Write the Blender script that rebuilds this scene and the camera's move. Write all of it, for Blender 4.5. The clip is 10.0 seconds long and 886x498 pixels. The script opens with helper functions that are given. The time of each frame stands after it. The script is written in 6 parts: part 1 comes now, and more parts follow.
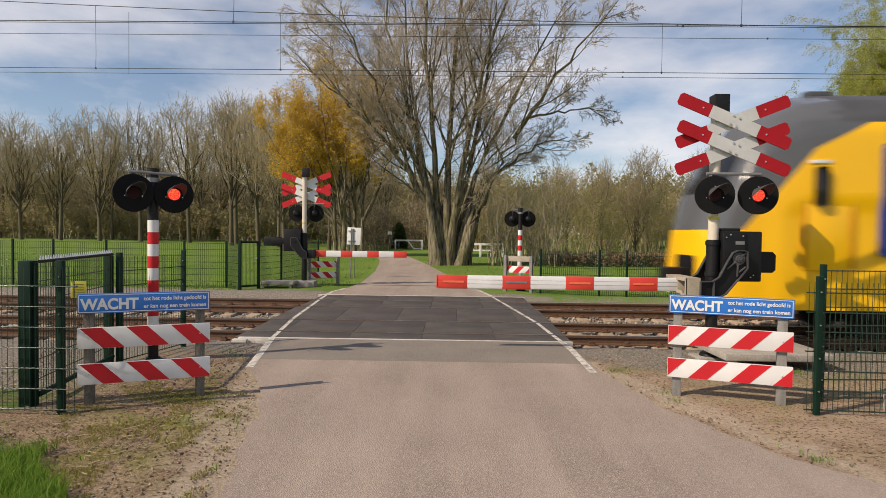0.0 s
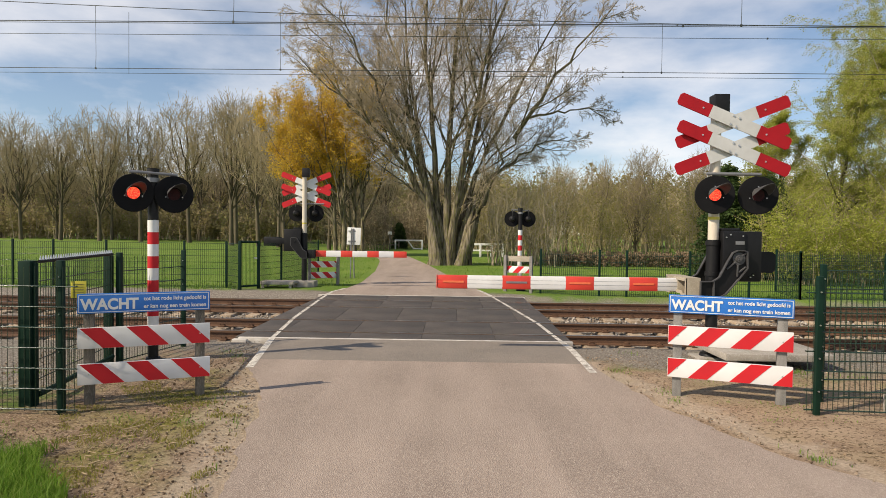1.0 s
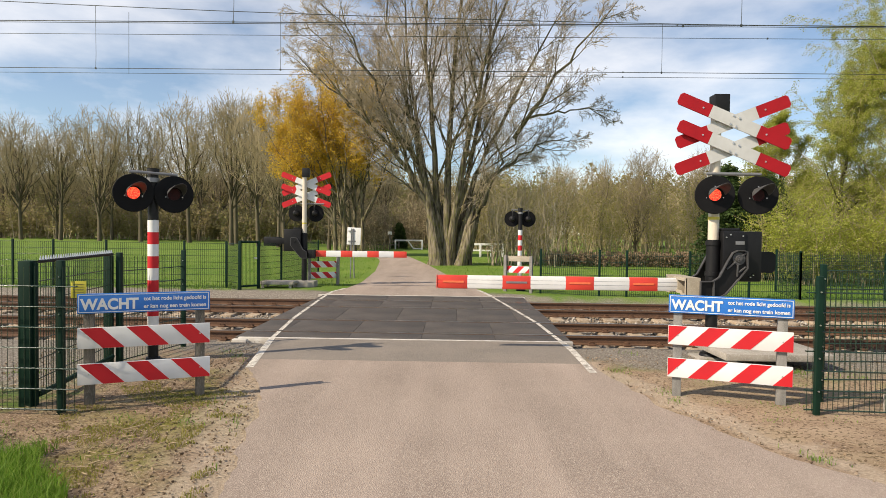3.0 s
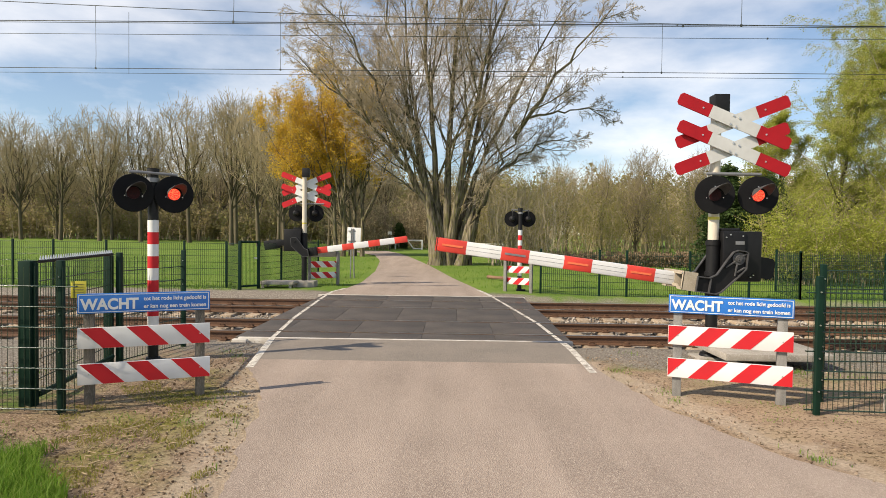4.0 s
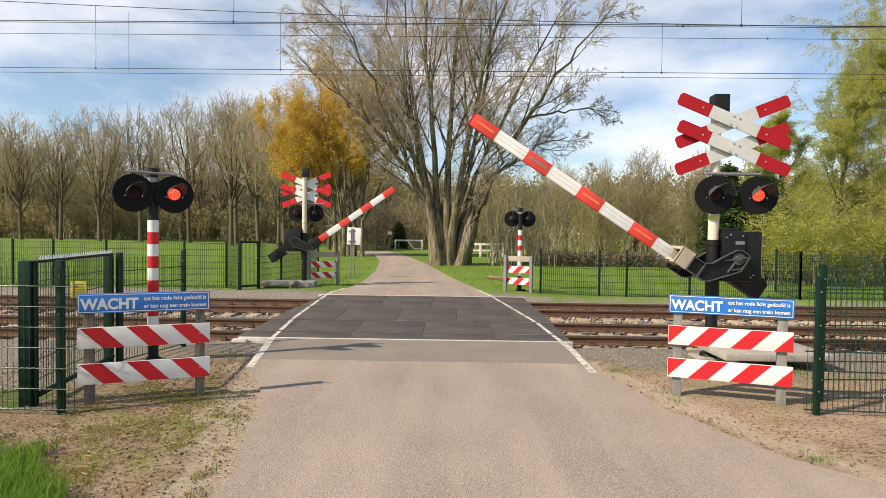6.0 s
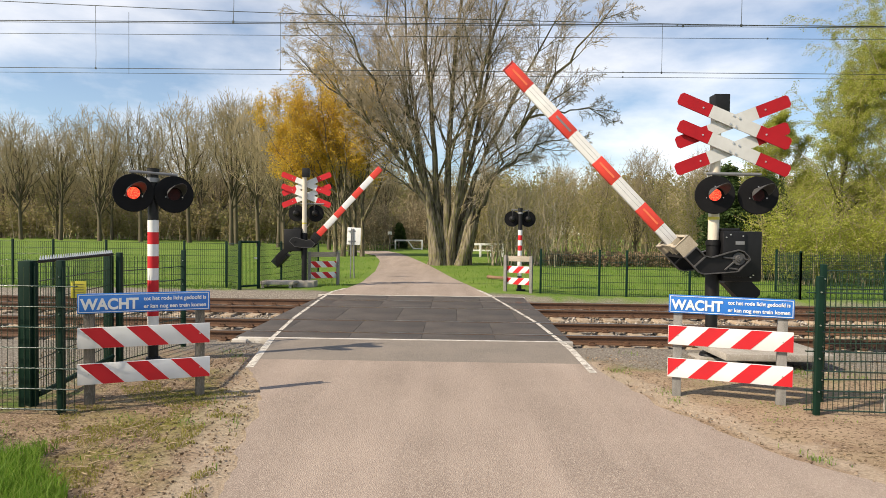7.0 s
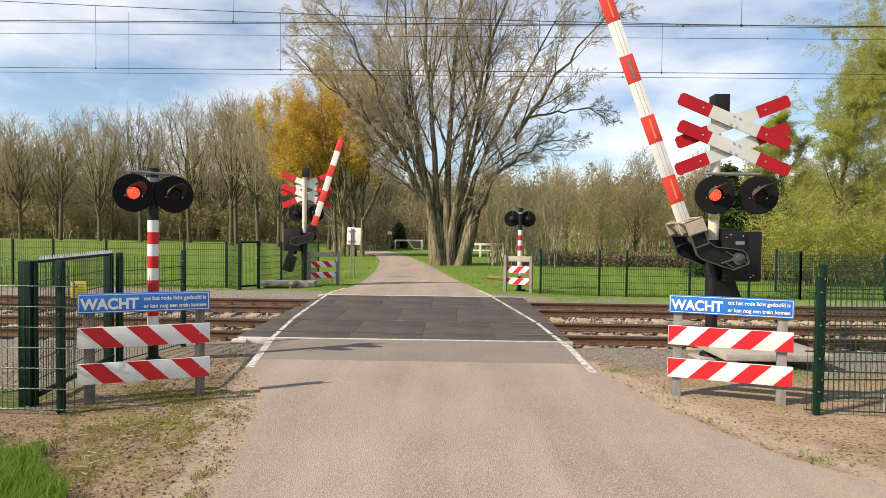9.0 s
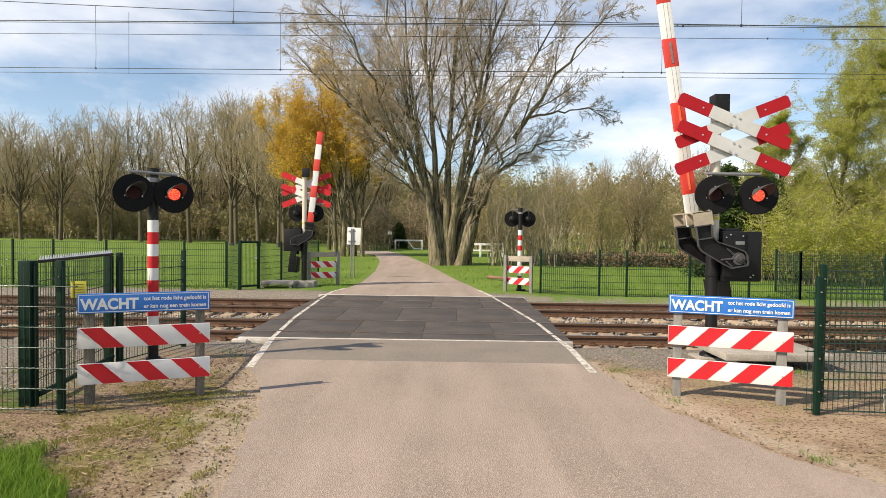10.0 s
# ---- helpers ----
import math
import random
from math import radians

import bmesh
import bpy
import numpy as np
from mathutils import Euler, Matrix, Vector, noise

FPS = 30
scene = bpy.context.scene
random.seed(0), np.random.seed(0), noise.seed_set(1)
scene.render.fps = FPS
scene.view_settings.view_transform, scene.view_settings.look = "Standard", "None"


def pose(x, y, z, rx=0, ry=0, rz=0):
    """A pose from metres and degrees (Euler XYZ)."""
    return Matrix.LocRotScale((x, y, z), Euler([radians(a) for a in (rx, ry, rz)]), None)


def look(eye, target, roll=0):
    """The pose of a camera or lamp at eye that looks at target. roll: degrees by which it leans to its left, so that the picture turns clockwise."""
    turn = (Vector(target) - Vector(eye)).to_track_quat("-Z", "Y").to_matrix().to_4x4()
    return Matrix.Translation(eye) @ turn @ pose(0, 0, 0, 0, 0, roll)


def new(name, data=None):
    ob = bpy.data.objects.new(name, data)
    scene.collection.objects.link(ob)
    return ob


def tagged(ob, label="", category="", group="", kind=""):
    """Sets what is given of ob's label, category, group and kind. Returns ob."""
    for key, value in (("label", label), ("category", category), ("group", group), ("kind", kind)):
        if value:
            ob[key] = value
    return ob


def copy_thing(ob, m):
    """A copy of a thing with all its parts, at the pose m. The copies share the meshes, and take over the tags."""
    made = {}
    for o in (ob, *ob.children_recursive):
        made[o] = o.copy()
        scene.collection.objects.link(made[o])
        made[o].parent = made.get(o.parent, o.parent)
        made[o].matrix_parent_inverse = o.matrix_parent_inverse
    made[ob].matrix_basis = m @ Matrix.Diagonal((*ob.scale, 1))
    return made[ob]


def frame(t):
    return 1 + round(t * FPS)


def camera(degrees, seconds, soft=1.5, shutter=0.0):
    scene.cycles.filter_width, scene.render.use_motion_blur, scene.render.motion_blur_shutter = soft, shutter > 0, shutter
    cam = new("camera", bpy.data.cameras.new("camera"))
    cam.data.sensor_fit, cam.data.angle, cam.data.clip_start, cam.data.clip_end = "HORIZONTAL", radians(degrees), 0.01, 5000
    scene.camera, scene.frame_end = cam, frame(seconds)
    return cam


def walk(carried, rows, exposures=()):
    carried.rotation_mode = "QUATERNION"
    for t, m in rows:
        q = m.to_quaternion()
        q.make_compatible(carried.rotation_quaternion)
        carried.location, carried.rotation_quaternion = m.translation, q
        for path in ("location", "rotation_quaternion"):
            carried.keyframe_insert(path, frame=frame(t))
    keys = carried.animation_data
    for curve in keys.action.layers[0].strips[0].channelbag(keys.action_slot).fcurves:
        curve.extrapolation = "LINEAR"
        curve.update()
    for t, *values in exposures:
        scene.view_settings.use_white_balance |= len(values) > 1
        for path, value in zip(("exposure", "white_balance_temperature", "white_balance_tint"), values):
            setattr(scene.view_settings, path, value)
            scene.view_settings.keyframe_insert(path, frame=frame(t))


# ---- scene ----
cam = camera(71.96, 10.0, soft=0.6, shutter=0.18)
EYE = Vector((0.0, 0.0, 1.81))
AIM = EYE + Vector((-math.sin(radians(0.9)), math.cos(radians(0.9)), -28 / 1080))
STAND = look(EYE, AIM, 0.7)
walk(cam, [(0.0, STAND), (10.0, STAND)], exposures=[(t, e, 7250, tint) for t, e, tint in ((0.0, -0.17, 15), (0.2, -0.13, 14), (1.0, 0.03, 12), (2.0, 0.16, 11), (5.0, 0.27, 11), (7.5, 0.33, 11), (10.0, 0.34, 11))])

# ---- sky and sun ----
SUN_EL, SUN_ROT = radians(40), radians(242)
world = bpy.data.worlds.new("sky")
scene.world = world
world.use_nodes = True
wn, wl = world.node_tree.nodes, world.node_tree.links
wn.clear()
sky = wn.new("ShaderNodeTexSky")
sky.sky_type = "NISHITA"
sky.sun_disc = False
sky.sun_elevation, sky.sun_rotation = SUN_EL, SUN_ROT
sky.air_density, sky.dust_density, sky.ozone_density = 1.0, 0.3, 4.0
wtc = wn.new("ShaderNodeTexCoord")
wmap = wn.new("ShaderNodeMapping")
wmap.inputs["Scale"].default_value = (1.0, 1.0, 2.6)
wl.new(wtc.outputs["Generated"], wmap.inputs["Vector"])
cl1 = wn.new("ShaderNodeTexNoise")
cl1.inputs["Scale"].default_value, cl1.inputs["Detail"].default_value, cl1.inputs["Roughness"].default_value = 2.6, 8, 0.55
wl.new(wmap.outputs["Vector"], cl1.inputs["Vector"])
cramp = wn.new("ShaderNodeValToRGB")
cramp.color_ramp.elements[0].position, cramp.color_ramp.elements[1].position = 0.39, 0.64
wl.new(cl1.outputs["Fac"], cramp.inputs["Fac"])
sep = wn.new("ShaderNodeSeparateXYZ")
wl.new(wtc.outputs["Generated"], sep.inputs["Vector"])
low = wn.new("ShaderNodeMapRange")
low.inputs["From Min"].default_value, low.inputs["From Max"].default_value = 0.05, 0.50
low.inputs["To Min"].default_value, low.inputs["To Max"].default_value = 0.95, 0.25
wl.new(sep.outputs["Z"], low.inputs["Value"])
cfac = wn.new("ShaderNodeMath")
cfac.operation = "MULTIPLY_ADD"
cfac.use_clamp = True
cfac.inputs[2].default_value = 0.04
wl.new(cramp.outputs["Color"], cfac.inputs[0])
wl.new(low.outputs["Result"], cfac.inputs[1])
shade = wn.new("ShaderNodeTexNoise")
shade.inputs["Scale"].default_value, shade.inputs["Detail"].default_value = 5.0, 6
wl.new(wmap.outputs["Vector"], shade.inputs["Vector"])
ccol = wn.new("ShaderNodeMix")
ccol.data_type = "RGBA"
ccol.inputs["A"].default_value, ccol.inputs["B"].default_value = (7.0, 7.5, 8.5, 1), (9.4, 9.4, 9.6, 1)
wl.new(shade.outputs["Fac"], ccol.inputs["Factor"])
cmix = wn.new("ShaderNodeMix")
cmix.data_type = "RGBA"
wl.new(cfac.outputs["Value"], cmix.inputs["Factor"])
wl.new(sky.outputs["Color"], cmix.inputs["A"])
wl.new(ccol.outputs["Result"], cmix.inputs["B"])
wbg = wn.new("ShaderNodeBackground")
wbg.inputs["Strength"].default_value = 0.128
wl.new(cmix.outputs["Result"], wbg.inputs["Color"])
wout = wn.new("ShaderNodeOutputWorld")
wl.new(wbg.outputs["Background"], wout.inputs["Surface"])

sun = new("sun", bpy.data.lights.new("sun", "SUN"))
sun.data.energy, sun.data.angle, sun.data.color = 5.0, radians(0.6), (1.0, 0.91, 0.77)
sun_dir = Vector((math.sin(SUN_ROT) * math.cos(SUN_EL), math.cos(SUN_ROT) * math.cos(SUN_EL), math.sin(SUN_EL)))
sun.matrix_world = look(sun_dir * 60, (0, 0, 0))


# ---- materials ----
def mat(name, a, b=None, scale=6.0, rough=0.7, metal=0.0, bump=0.0, bscale=60.0, fine=None, glow=0.0, spec=0.5, vary=0.0, stretch=None, lo=0.35, hi=0.65, flo=0.52, fhi=0.72, grit=0.0, deep=0.02, streak=None):
    """Two tones a and b over a broad noise, a fine speckle on top, relief from a third noise."""
    m = bpy.data.materials.new(name)
    m.use_nodes = True
    n, l = m.node_tree.nodes, m.node_tree.links
    p = n["Principled BSDF"]
    p.inputs["Roughness"].default_value, p.inputs["Metallic"].default_value = rough, metal
    p.inputs["Specular IOR Level"].default_value = spec
    b = b or tuple(0.8 * c for c in a)
    tc = n.new("ShaderNodeTexCoord")
    vec = tc.outputs["Object"]
    if stretch:
        mp = n.new("ShaderNodeMapping")
        mp.inputs["Scale"].default_value = stretch
        l.new(vec, mp.inputs["Vector"])
        vec = mp.outputs["Vector"]
    t1 = n.new("ShaderNodeTexNoise")
    t1.inputs["Scale"].default_value, t1.inputs["Detail"].default_value = scale, 5
    l.new(vec, t1.inputs["Vector"])
    r = n.new("ShaderNodeMapRange")
    r.inputs["From Min"].default_value, r.inputs["From Max"].default_value = lo, hi
    l.new(t1.outputs["Fac"], r.inputs["Value"])
    mx = n.new("ShaderNodeMix")
    mx.data_type = "RGBA"
    mx.inputs["A"].default_value, mx.inputs["B"].default_value = (*a, 1), (*b, 1)
    l.new(r.outputs["Result"], mx.inputs["Factor"])
    col = mx.outputs["Result"]
    t2 = n.new("ShaderNodeTexNoise")
    t2.inputs["Scale"].default_value, t2.inputs["Detail"].default_value = bscale, 3
    l.new(vec, t2.inputs["Vector"])
    if grit:
        t2 = n.new("ShaderNodeTexVoronoi")
        t2.inputs["Scale"].default_value = grit
        l.new(vec, t2.inputs["Vector"])
    speck = t2.outputs["Color"] if grit else t2.outputs["Fac"]
    relief = t2.outputs["Distance"] if grit else t2.outputs["Fac"]
    if fine:
        r2 = n.new("ShaderNodeMapRange")
        r2.inputs["From Min"].default_value, r2.inputs["From Max"].default_value = flo, fhi
        l.new(speck, r2.inputs["Value"])
        m2 = n.new("ShaderNodeMix")
        m2.data_type = "RGBA"
        m2.inputs["B"].default_value = (*fine, 1)
        l.new(r2.outputs["Result"], m2.inputs["Factor"])
        l.new(col, m2.inputs["A"])
        col = m2.outputs["Result"]
    if streak:
        # long soft bands along y where wheels have worn the surface pale, and stray bright chips
        sm = n.new("ShaderNodeMapping")
        sm.inputs["Scale"].default_value = (1.5, 0.16, 1)
        l.new(tc.outputs["Object"], sm.inputs["Vector"])
        st = n.new("ShaderNodeTexNoise")
        st.inputs["Scale"].default_value, st.inputs["Detail"].default_value = 1.0, 6
        l.new(sm.outputs["Vector"], st.inputs["Vector"])
        chips = n.new("ShaderNodeTexVoronoi")
        chips.inputs["Scale"].default_value = 42
        l.new(tc.outputs["Object"], chips.inputs["Vector"])
        for source, a0, b0, amount, tone in ((st.outputs["Fac"], 0.42, 0.72, 0.55, streak), (chips.outputs["Distance"], 0.17, 0.10, 0.75, tuple(1.45 * v for v in streak))):
            sr = n.new("ShaderNodeMapRange")
            for k, v in zip(("From Min", "From Max", "To Min", "To Max"), (a0, b0, 0.0, amount)):
                sr.inputs[k].default_value = v
            l.new(source, sr.inputs["Value"])
            sx = n.new("ShaderNodeMix")
            sx.data_type = "RGBA"
            sx.inputs["B"].default_value = (*tone, 1)
            l.new(sr.outputs["Result"], sx.inputs["Factor"])
            l.new(col, sx.inputs["A"])
            col = sx.outputs["Result"]
    if vary:
        oi = n.new("ShaderNodeObjectInfo")
        hs = n.new("ShaderNodeHueSaturation")
        vr = n.new("ShaderNodeMapRange")
        vr.inputs["To Min"].default_value, vr.inputs["To Max"].default_value = 1 - vary, 1 + vary
        l.new(oi.outputs["Random"], vr.inputs["Value"])
        l.new(vr.outputs["Result"], hs.inputs["Value"])
        l.new(col, hs.inputs["Color"])
        col = hs.outputs["Color"]
    l.new(col, p.inputs["Base Color"])
    if bump:
        bp = n.new("ShaderNodeBump")
        bp.inputs["Strength"].default_value, bp.inputs["Distance"].default_value = bump, deep
        l.new(relief, bp.inputs["Height"])
        l.new(bp.outputs["Normal"], p.inputs["Normal"])
    if glow:
        l.new(col, p.inputs["Emission Color"])
        p.inputs["Emission Strength"].default_value = glow
    return m


def leafy(name, a, b, c, rough=0.6, through_light=0.35):
    """Leaves, blades and buds: each island takes a tone between a, b and c, and some light passes through."""
    m = bpy.data.materials.new(name)
    m.use_nodes = True
    n, l = m.node_tree.nodes, m.node_tree.links
    p = n["Principled BSDF"]
    g = n.new("ShaderNodeNewGeometry")
    cr = n.new("ShaderNodeValToRGB")
    e = cr.color_ramp.elements
    e[0].color, e[1].color = (*a, 1), (*c, 1)
    e.new(0.5).color = (*b, 1)
    l.new(g.outputs["Random Per Island"], cr.inputs["Fac"])
    l.new(cr.outputs["Color"], p.inputs["Base Color"])
    p.inputs["Roughness"].default_value = rough
    p.inputs["Specular IOR Level"].default_value = 0.2
    t = n.new("ShaderNodeBsdfTranslucent")
    l.new(cr.outputs["Color"], t.inputs["Color"])
    ms = n.new("ShaderNodeMixShader")
    ms.inputs["Fac"].default_value = through_light
    l.new(p.outputs["BSDF"], ms.inputs[1])
    l.new(t.outputs["BSDF"], ms.inputs[2])
    l.new(ms.outputs["Shader"], n["Material Output"].inputs["Surface"])
    return m


ASPHALT = mat("asphalt", (0.262, 0.204, 0.168), (0.212, 0.163, 0.134), 0.9, 0.9, bump=0.35, fine=(0.43, 0.36, 0.295), flo=0.38, fhi=1.0, grit=120, streak=(0.44, 0.352, 0.295))
ASPHALT_DARK = mat("asphalt_patch", (0.155, 0.135, 0.115), (0.20, 0.172, 0.145), 1.3, 0.9, bump=0.3, fine=(0.31, 0.26, 0.215), flo=0.42, fhi=1.0, grit=105)
RUBBER = mat("rubber_panel", (0.045, 0.040, 0.037), (0.085, 0.072, 0.062), 1.2, 0.72, bump=0.35, bscale=70, fine=(0.10, 0.088, 0.08), vary=0.03)
GROOVE = mat("rusty_groove", (0.10, 0.05, 0.028), (0.05, 0.035, 0.027), 5, 0.8, bump=0.3)
ROAD_WHITE = mat("worn_road_paint", (0.66, 0.63, 0.57), (0.26, 0.225, 0.19), 11, 0.85, bump=0.4, bscale=90, fine=(0.26, 0.22, 0.18), lo=0.46, hi=0.66, flo=0.5, fhi=0.66)
STEEL_EDGE = mat("painted_edge", (0.62, 0.60, 0.56), (0.42, 0.38, 0.33), 4, 0.6, bump=0.2)
RAIL_SIDE = mat("rusty_rail", (0.125, 0.062, 0.033), (0.085, 0.045, 0.027), 7, 0.75, bump=0.3, fine=(0.17, 0.09, 0.05))
RAIL_TOP = mat("polished_rail", (0.42, 0.40, 0.38), (0.30, 0.27, 0.25), 3, 0.28, metal=0.9)
CONCRETE = mat("concrete", (0.36, 0.33, 0.29), (0.27, 0.245, 0.21), 5, 0.88, bump=0.4, bscale=50, fine=(0.44, 0.41, 0.37), vary=0.08)
SLEEPER = mat("sleeper_concrete", (0.42, 0.34, 0.25), (0.30, 0.22, 0.15), 5, 0.9, bump=0.4, bscale=45, fine=(0.20, 0.14, 0.09), vary=0.15)
BALLAST = mat("ballast_bed", (0.20, 0.165, 0.13), (0.13, 0.105, 0.085), 9, 0.95, bump=1.0, bscale=24, fine=(0.36, 0.32, 0.27))
STONES = leafy("ballast_stone", (0.14, 0.10, 0.068), (0.27, 0.22, 0.17), (0.46, 0.42, 0.37), 0.9, 0.0)
STONES_BROWN = leafy("verge_grit", (0.13, 0.09, 0.06), (0.24, 0.18, 0.13), (0.36, 0.29, 0.22), 0.9, 0.0)
WHITE = mat("white_enamel", (0.765, 0.77, 0.765), (0.69, 0.69, 0.68), 4, 0.42, bump=0.03)
CREAM = mat("cream_paint", (0.66, 0.60, 0.49), (0.57, 0.51, 0.41), 3, 0.5, bump=0.04)
RED = mat("signal_red", (0.60, 0.018, 0.026), (0.52, 0.018, 0.026), 4, 0.55, spec=0.3, bump=0.03)
BOOM_RED = mat("boom_red", (0.72, 0.055, 0.035), (0.62, 0.05, 0.035), 4, 0.4, bump=0.03)
# darker red and white, for the near cross only
CROSS_RED = mat("near_cross_red", (0.42, 0.007, 0.015), (0.36, 0.007, 0.014), 4, 0.55, spec=0.3, bump=0.03)
CROSS_WHITE = mat("near_cross_white", (0.60, 0.605, 0.60), (0.53, 0.53, 0.52), 4, 0.5, bump=0.03)
CLAMP_TAN = mat("dusty_beige_paint", (0.40, 0.345, 0.26), (0.30, 0.255, 0.19), 6, 0.7, bump=0.15, fine=(0.46, 0.40, 0.32))
ORANGE = mat("reflector_orange", (0.85, 0.20, 0.09), (0.80, 0.16, 0.07), 20, 0.25)
BLUE = mat("sign_blue", (0.012, 0.16, 0.56), (0.012, 0.145, 0.50), 3, 0.38, bump=0.02)
BLACK = mat("black_paint", (0.0065, 0.0065, 0.0075), (0.010, 0.010, 0.011), 6, 0.5, bump=0.06, spec=0.3)
BLACK_MATT = mat("matt_black", (0.004, 0.004, 0.005), (0.006, 0.006, 0.007), 6, 0.7, bump=0.05, spec=0.2)
# lightened black: the sunlit grey of visors and flange edges put into the colour
RIM = mat("lightened_black", (0.075, 0.074, 0.076), (0.05, 0.05, 0.052), 8, 0.5, bump=0.1)
GREY_METAL = mat("galvanised", (0.30, 0.30, 0.31), (0.22, 0.22, 0.23), 8, 0.45, metal=0.5, bump=0.08)
CHROME = mat("bright_bolt", (0.65, 0.65, 0.66), (0.5, 0.5, 0.5), 8, 0.3, metal=0.9)
GREEN = mat("fence_green", (0.0052, 0.026, 0.0165), (0.0045, 0.020, 0.013), 4, 0.55, spec=0.15, bump=0.03)
WIREGREEN = mat("wire_green", (0.008, 0.036, 0.022), (0.007, 0.028, 0.017), 4, 0.2, spec=0.9)
DARKWOOD = mat("weathered_post", (0.17, 0.15, 0.12), (0.095, 0.085, 0.07), 3, 0.9, bump=0.5, bscale=30, stretch=(6, 6, 1), fine=(0.24, 0.22, 0.19))
GREYWOOD = mat("plastic_post", (0.24, 0.23, 0.215), (0.17, 0.165, 0.155), 4, 0.8, bump=0.3, stretch=(5, 5, 1), fine=(0.31, 0.30, 0.28))
PLANK = mat("pale_plank", (0.40, 0.35, 0.28), (0.31, 0.27, 0.215), 4, 0.85, bump=0.3, stretch=(1, 5, 5), fine=(0.46, 0.42, 0.35))
YELLOW = mat("notice_yellow", (0.60, 0.52, 0.06), (0.52, 0.45, 0.05), 4, 0.45)
LENS_OFF = mat("unlit_red_lens", (0.035, 0.003, 0.004), (0.018, 0.002, 0.003), 60, 0.5, bump=0.3, bscale=90, spec=0.2)
LENS_LIT = mat("lit_red_lens", (0.75, 0.008, 0.005), (1.0, 0.15, 0.06), 75, 0.3, glow=1.15, lo=0.46, hi=0.58)
WIRE = mat("copper_wire", (0.05, 0.055, 0.055), (0.07, 0.08, 0.075), 3, 0.5, metal=0.4)
BARK = mat("grey_bark", (0.25, 0.21, 0.15), (0.055, 0.044, 0.03), 9.0, 0.95, bump=1.0, bscale=17, stretch=(1, 1, 0.14), fine=(0.15, 0.145, 0.045), flo=0.48, fhi=0.68, lo=0.38, hi=0.60, deep=0.07)
BARK_DARK = mat("dark_bark", (0.13, 0.105, 0.072), (0.085, 0.068, 0.046), 2.2, 0.95, bump=0.8, bscale=12, stretch=(1, 1, 0.25), fine=(0.10, 0.105, 0.04))
BIRCH = mat("pale_bark", (0.55, 0.50, 0.42), (0.25, 0.21, 0.16), 5, 0.9, bump=0.4)
TWIG = mat("grey_twig", (0.43, 0.355, 0.26), (0.32, 0.265, 0.19), 1.0, 0.9, vary=0.15)
TWIG_OLIVE = mat("olive_twig", (0.37, 0.305, 0.185), (0.285, 0.235, 0.14), 0.5, 0.9, vary=0.2)
BUD = leafy("buds", (0.20, 0.17, 0.10), (0.26, 0.22, 0.13), (0.24, 0.17, 0.12))
MAPLE = leafy("maple_bloom", (0.62, 0.42, 0.055), (0.70, 0.50, 0.085), (0.54, 0.33, 0.07), 0.6, 0.5)
SPRING = leafy("spring_leaves", (0.29, 0.345, 0.05), (0.40, 0.435, 0.085), (0.44, 0.435, 0.12), 0.6, 0.5)
SHRUB = leafy("shrub_leaves", (0.25, 0.25, 0.06), (0.33, 0.30, 0.085), (0.32, 0.25, 0.115), 0.6, 0.45)
NEEDLE = leafy("dark_needles", (0.03, 0.06, 0.018), (0.055, 0.095, 0.027), (0.09, 0.125, 0.04))
WOOD_SHADE = leafy("shaded_undergrowth", (0.29, 0.24, 0.13), (0.36, 0.30, 0.155), (0.29, 0.29, 0.105), 0.8, 0.4)
BEECH = leafy("dry_beech_leaves", (0.30, 0.20, 0.13), (0.24, 0.17, 0.11), (0.34, 0.25, 0.17), 0.8, 0.2)
GRASS = leafy("grass_blades", (0.095, 0.20, 0.02), (0.16, 0.29, 0.035), (0.25, 0.35, 0.07), 0.6, 0.45)
MOSS = leafy("verge_moss", (0.24, 0.21, 0.055), (0.33, 0.29, 0.09), (0.23, 0.26, 0.05), 0.8, 0.35)
DRY = mat("straw", (0.40, 0.31, 0.19), (0.27, 0.20, 0.12), 3, 0.8)
LITTER = leafy("fallen_leaves", (0.12, 0.082, 0.052), (0.22, 0.155, 0.10), (0.42, 0.32, 0.22), 0.8, 0.1)
CAB_YELLOW = mat("train_yellow", (0.98, 0.53, 0.008), (0.95, 0.51, 0.008), 1, 0.28)
CAB_GREY = mat("train_grey", (0.105, 0.11, 0.12), (0.09, 0.095, 0.105), 1, 0.2)
ROOF_GREY = mat("train_roof", (0.075, 0.078, 0.085), (0.06, 0.06, 0.066), 1, 0.6)
TRAIN_BLUE = mat("train_blue", (0.012, 0.06, 0.33), (0.012, 0.05, 0.28), 1, 0.25)
GLASS = mat("dark_glass", (0.012, 0.013, 0.015), (0.02, 0.02, 0.022), 1, 0.05)


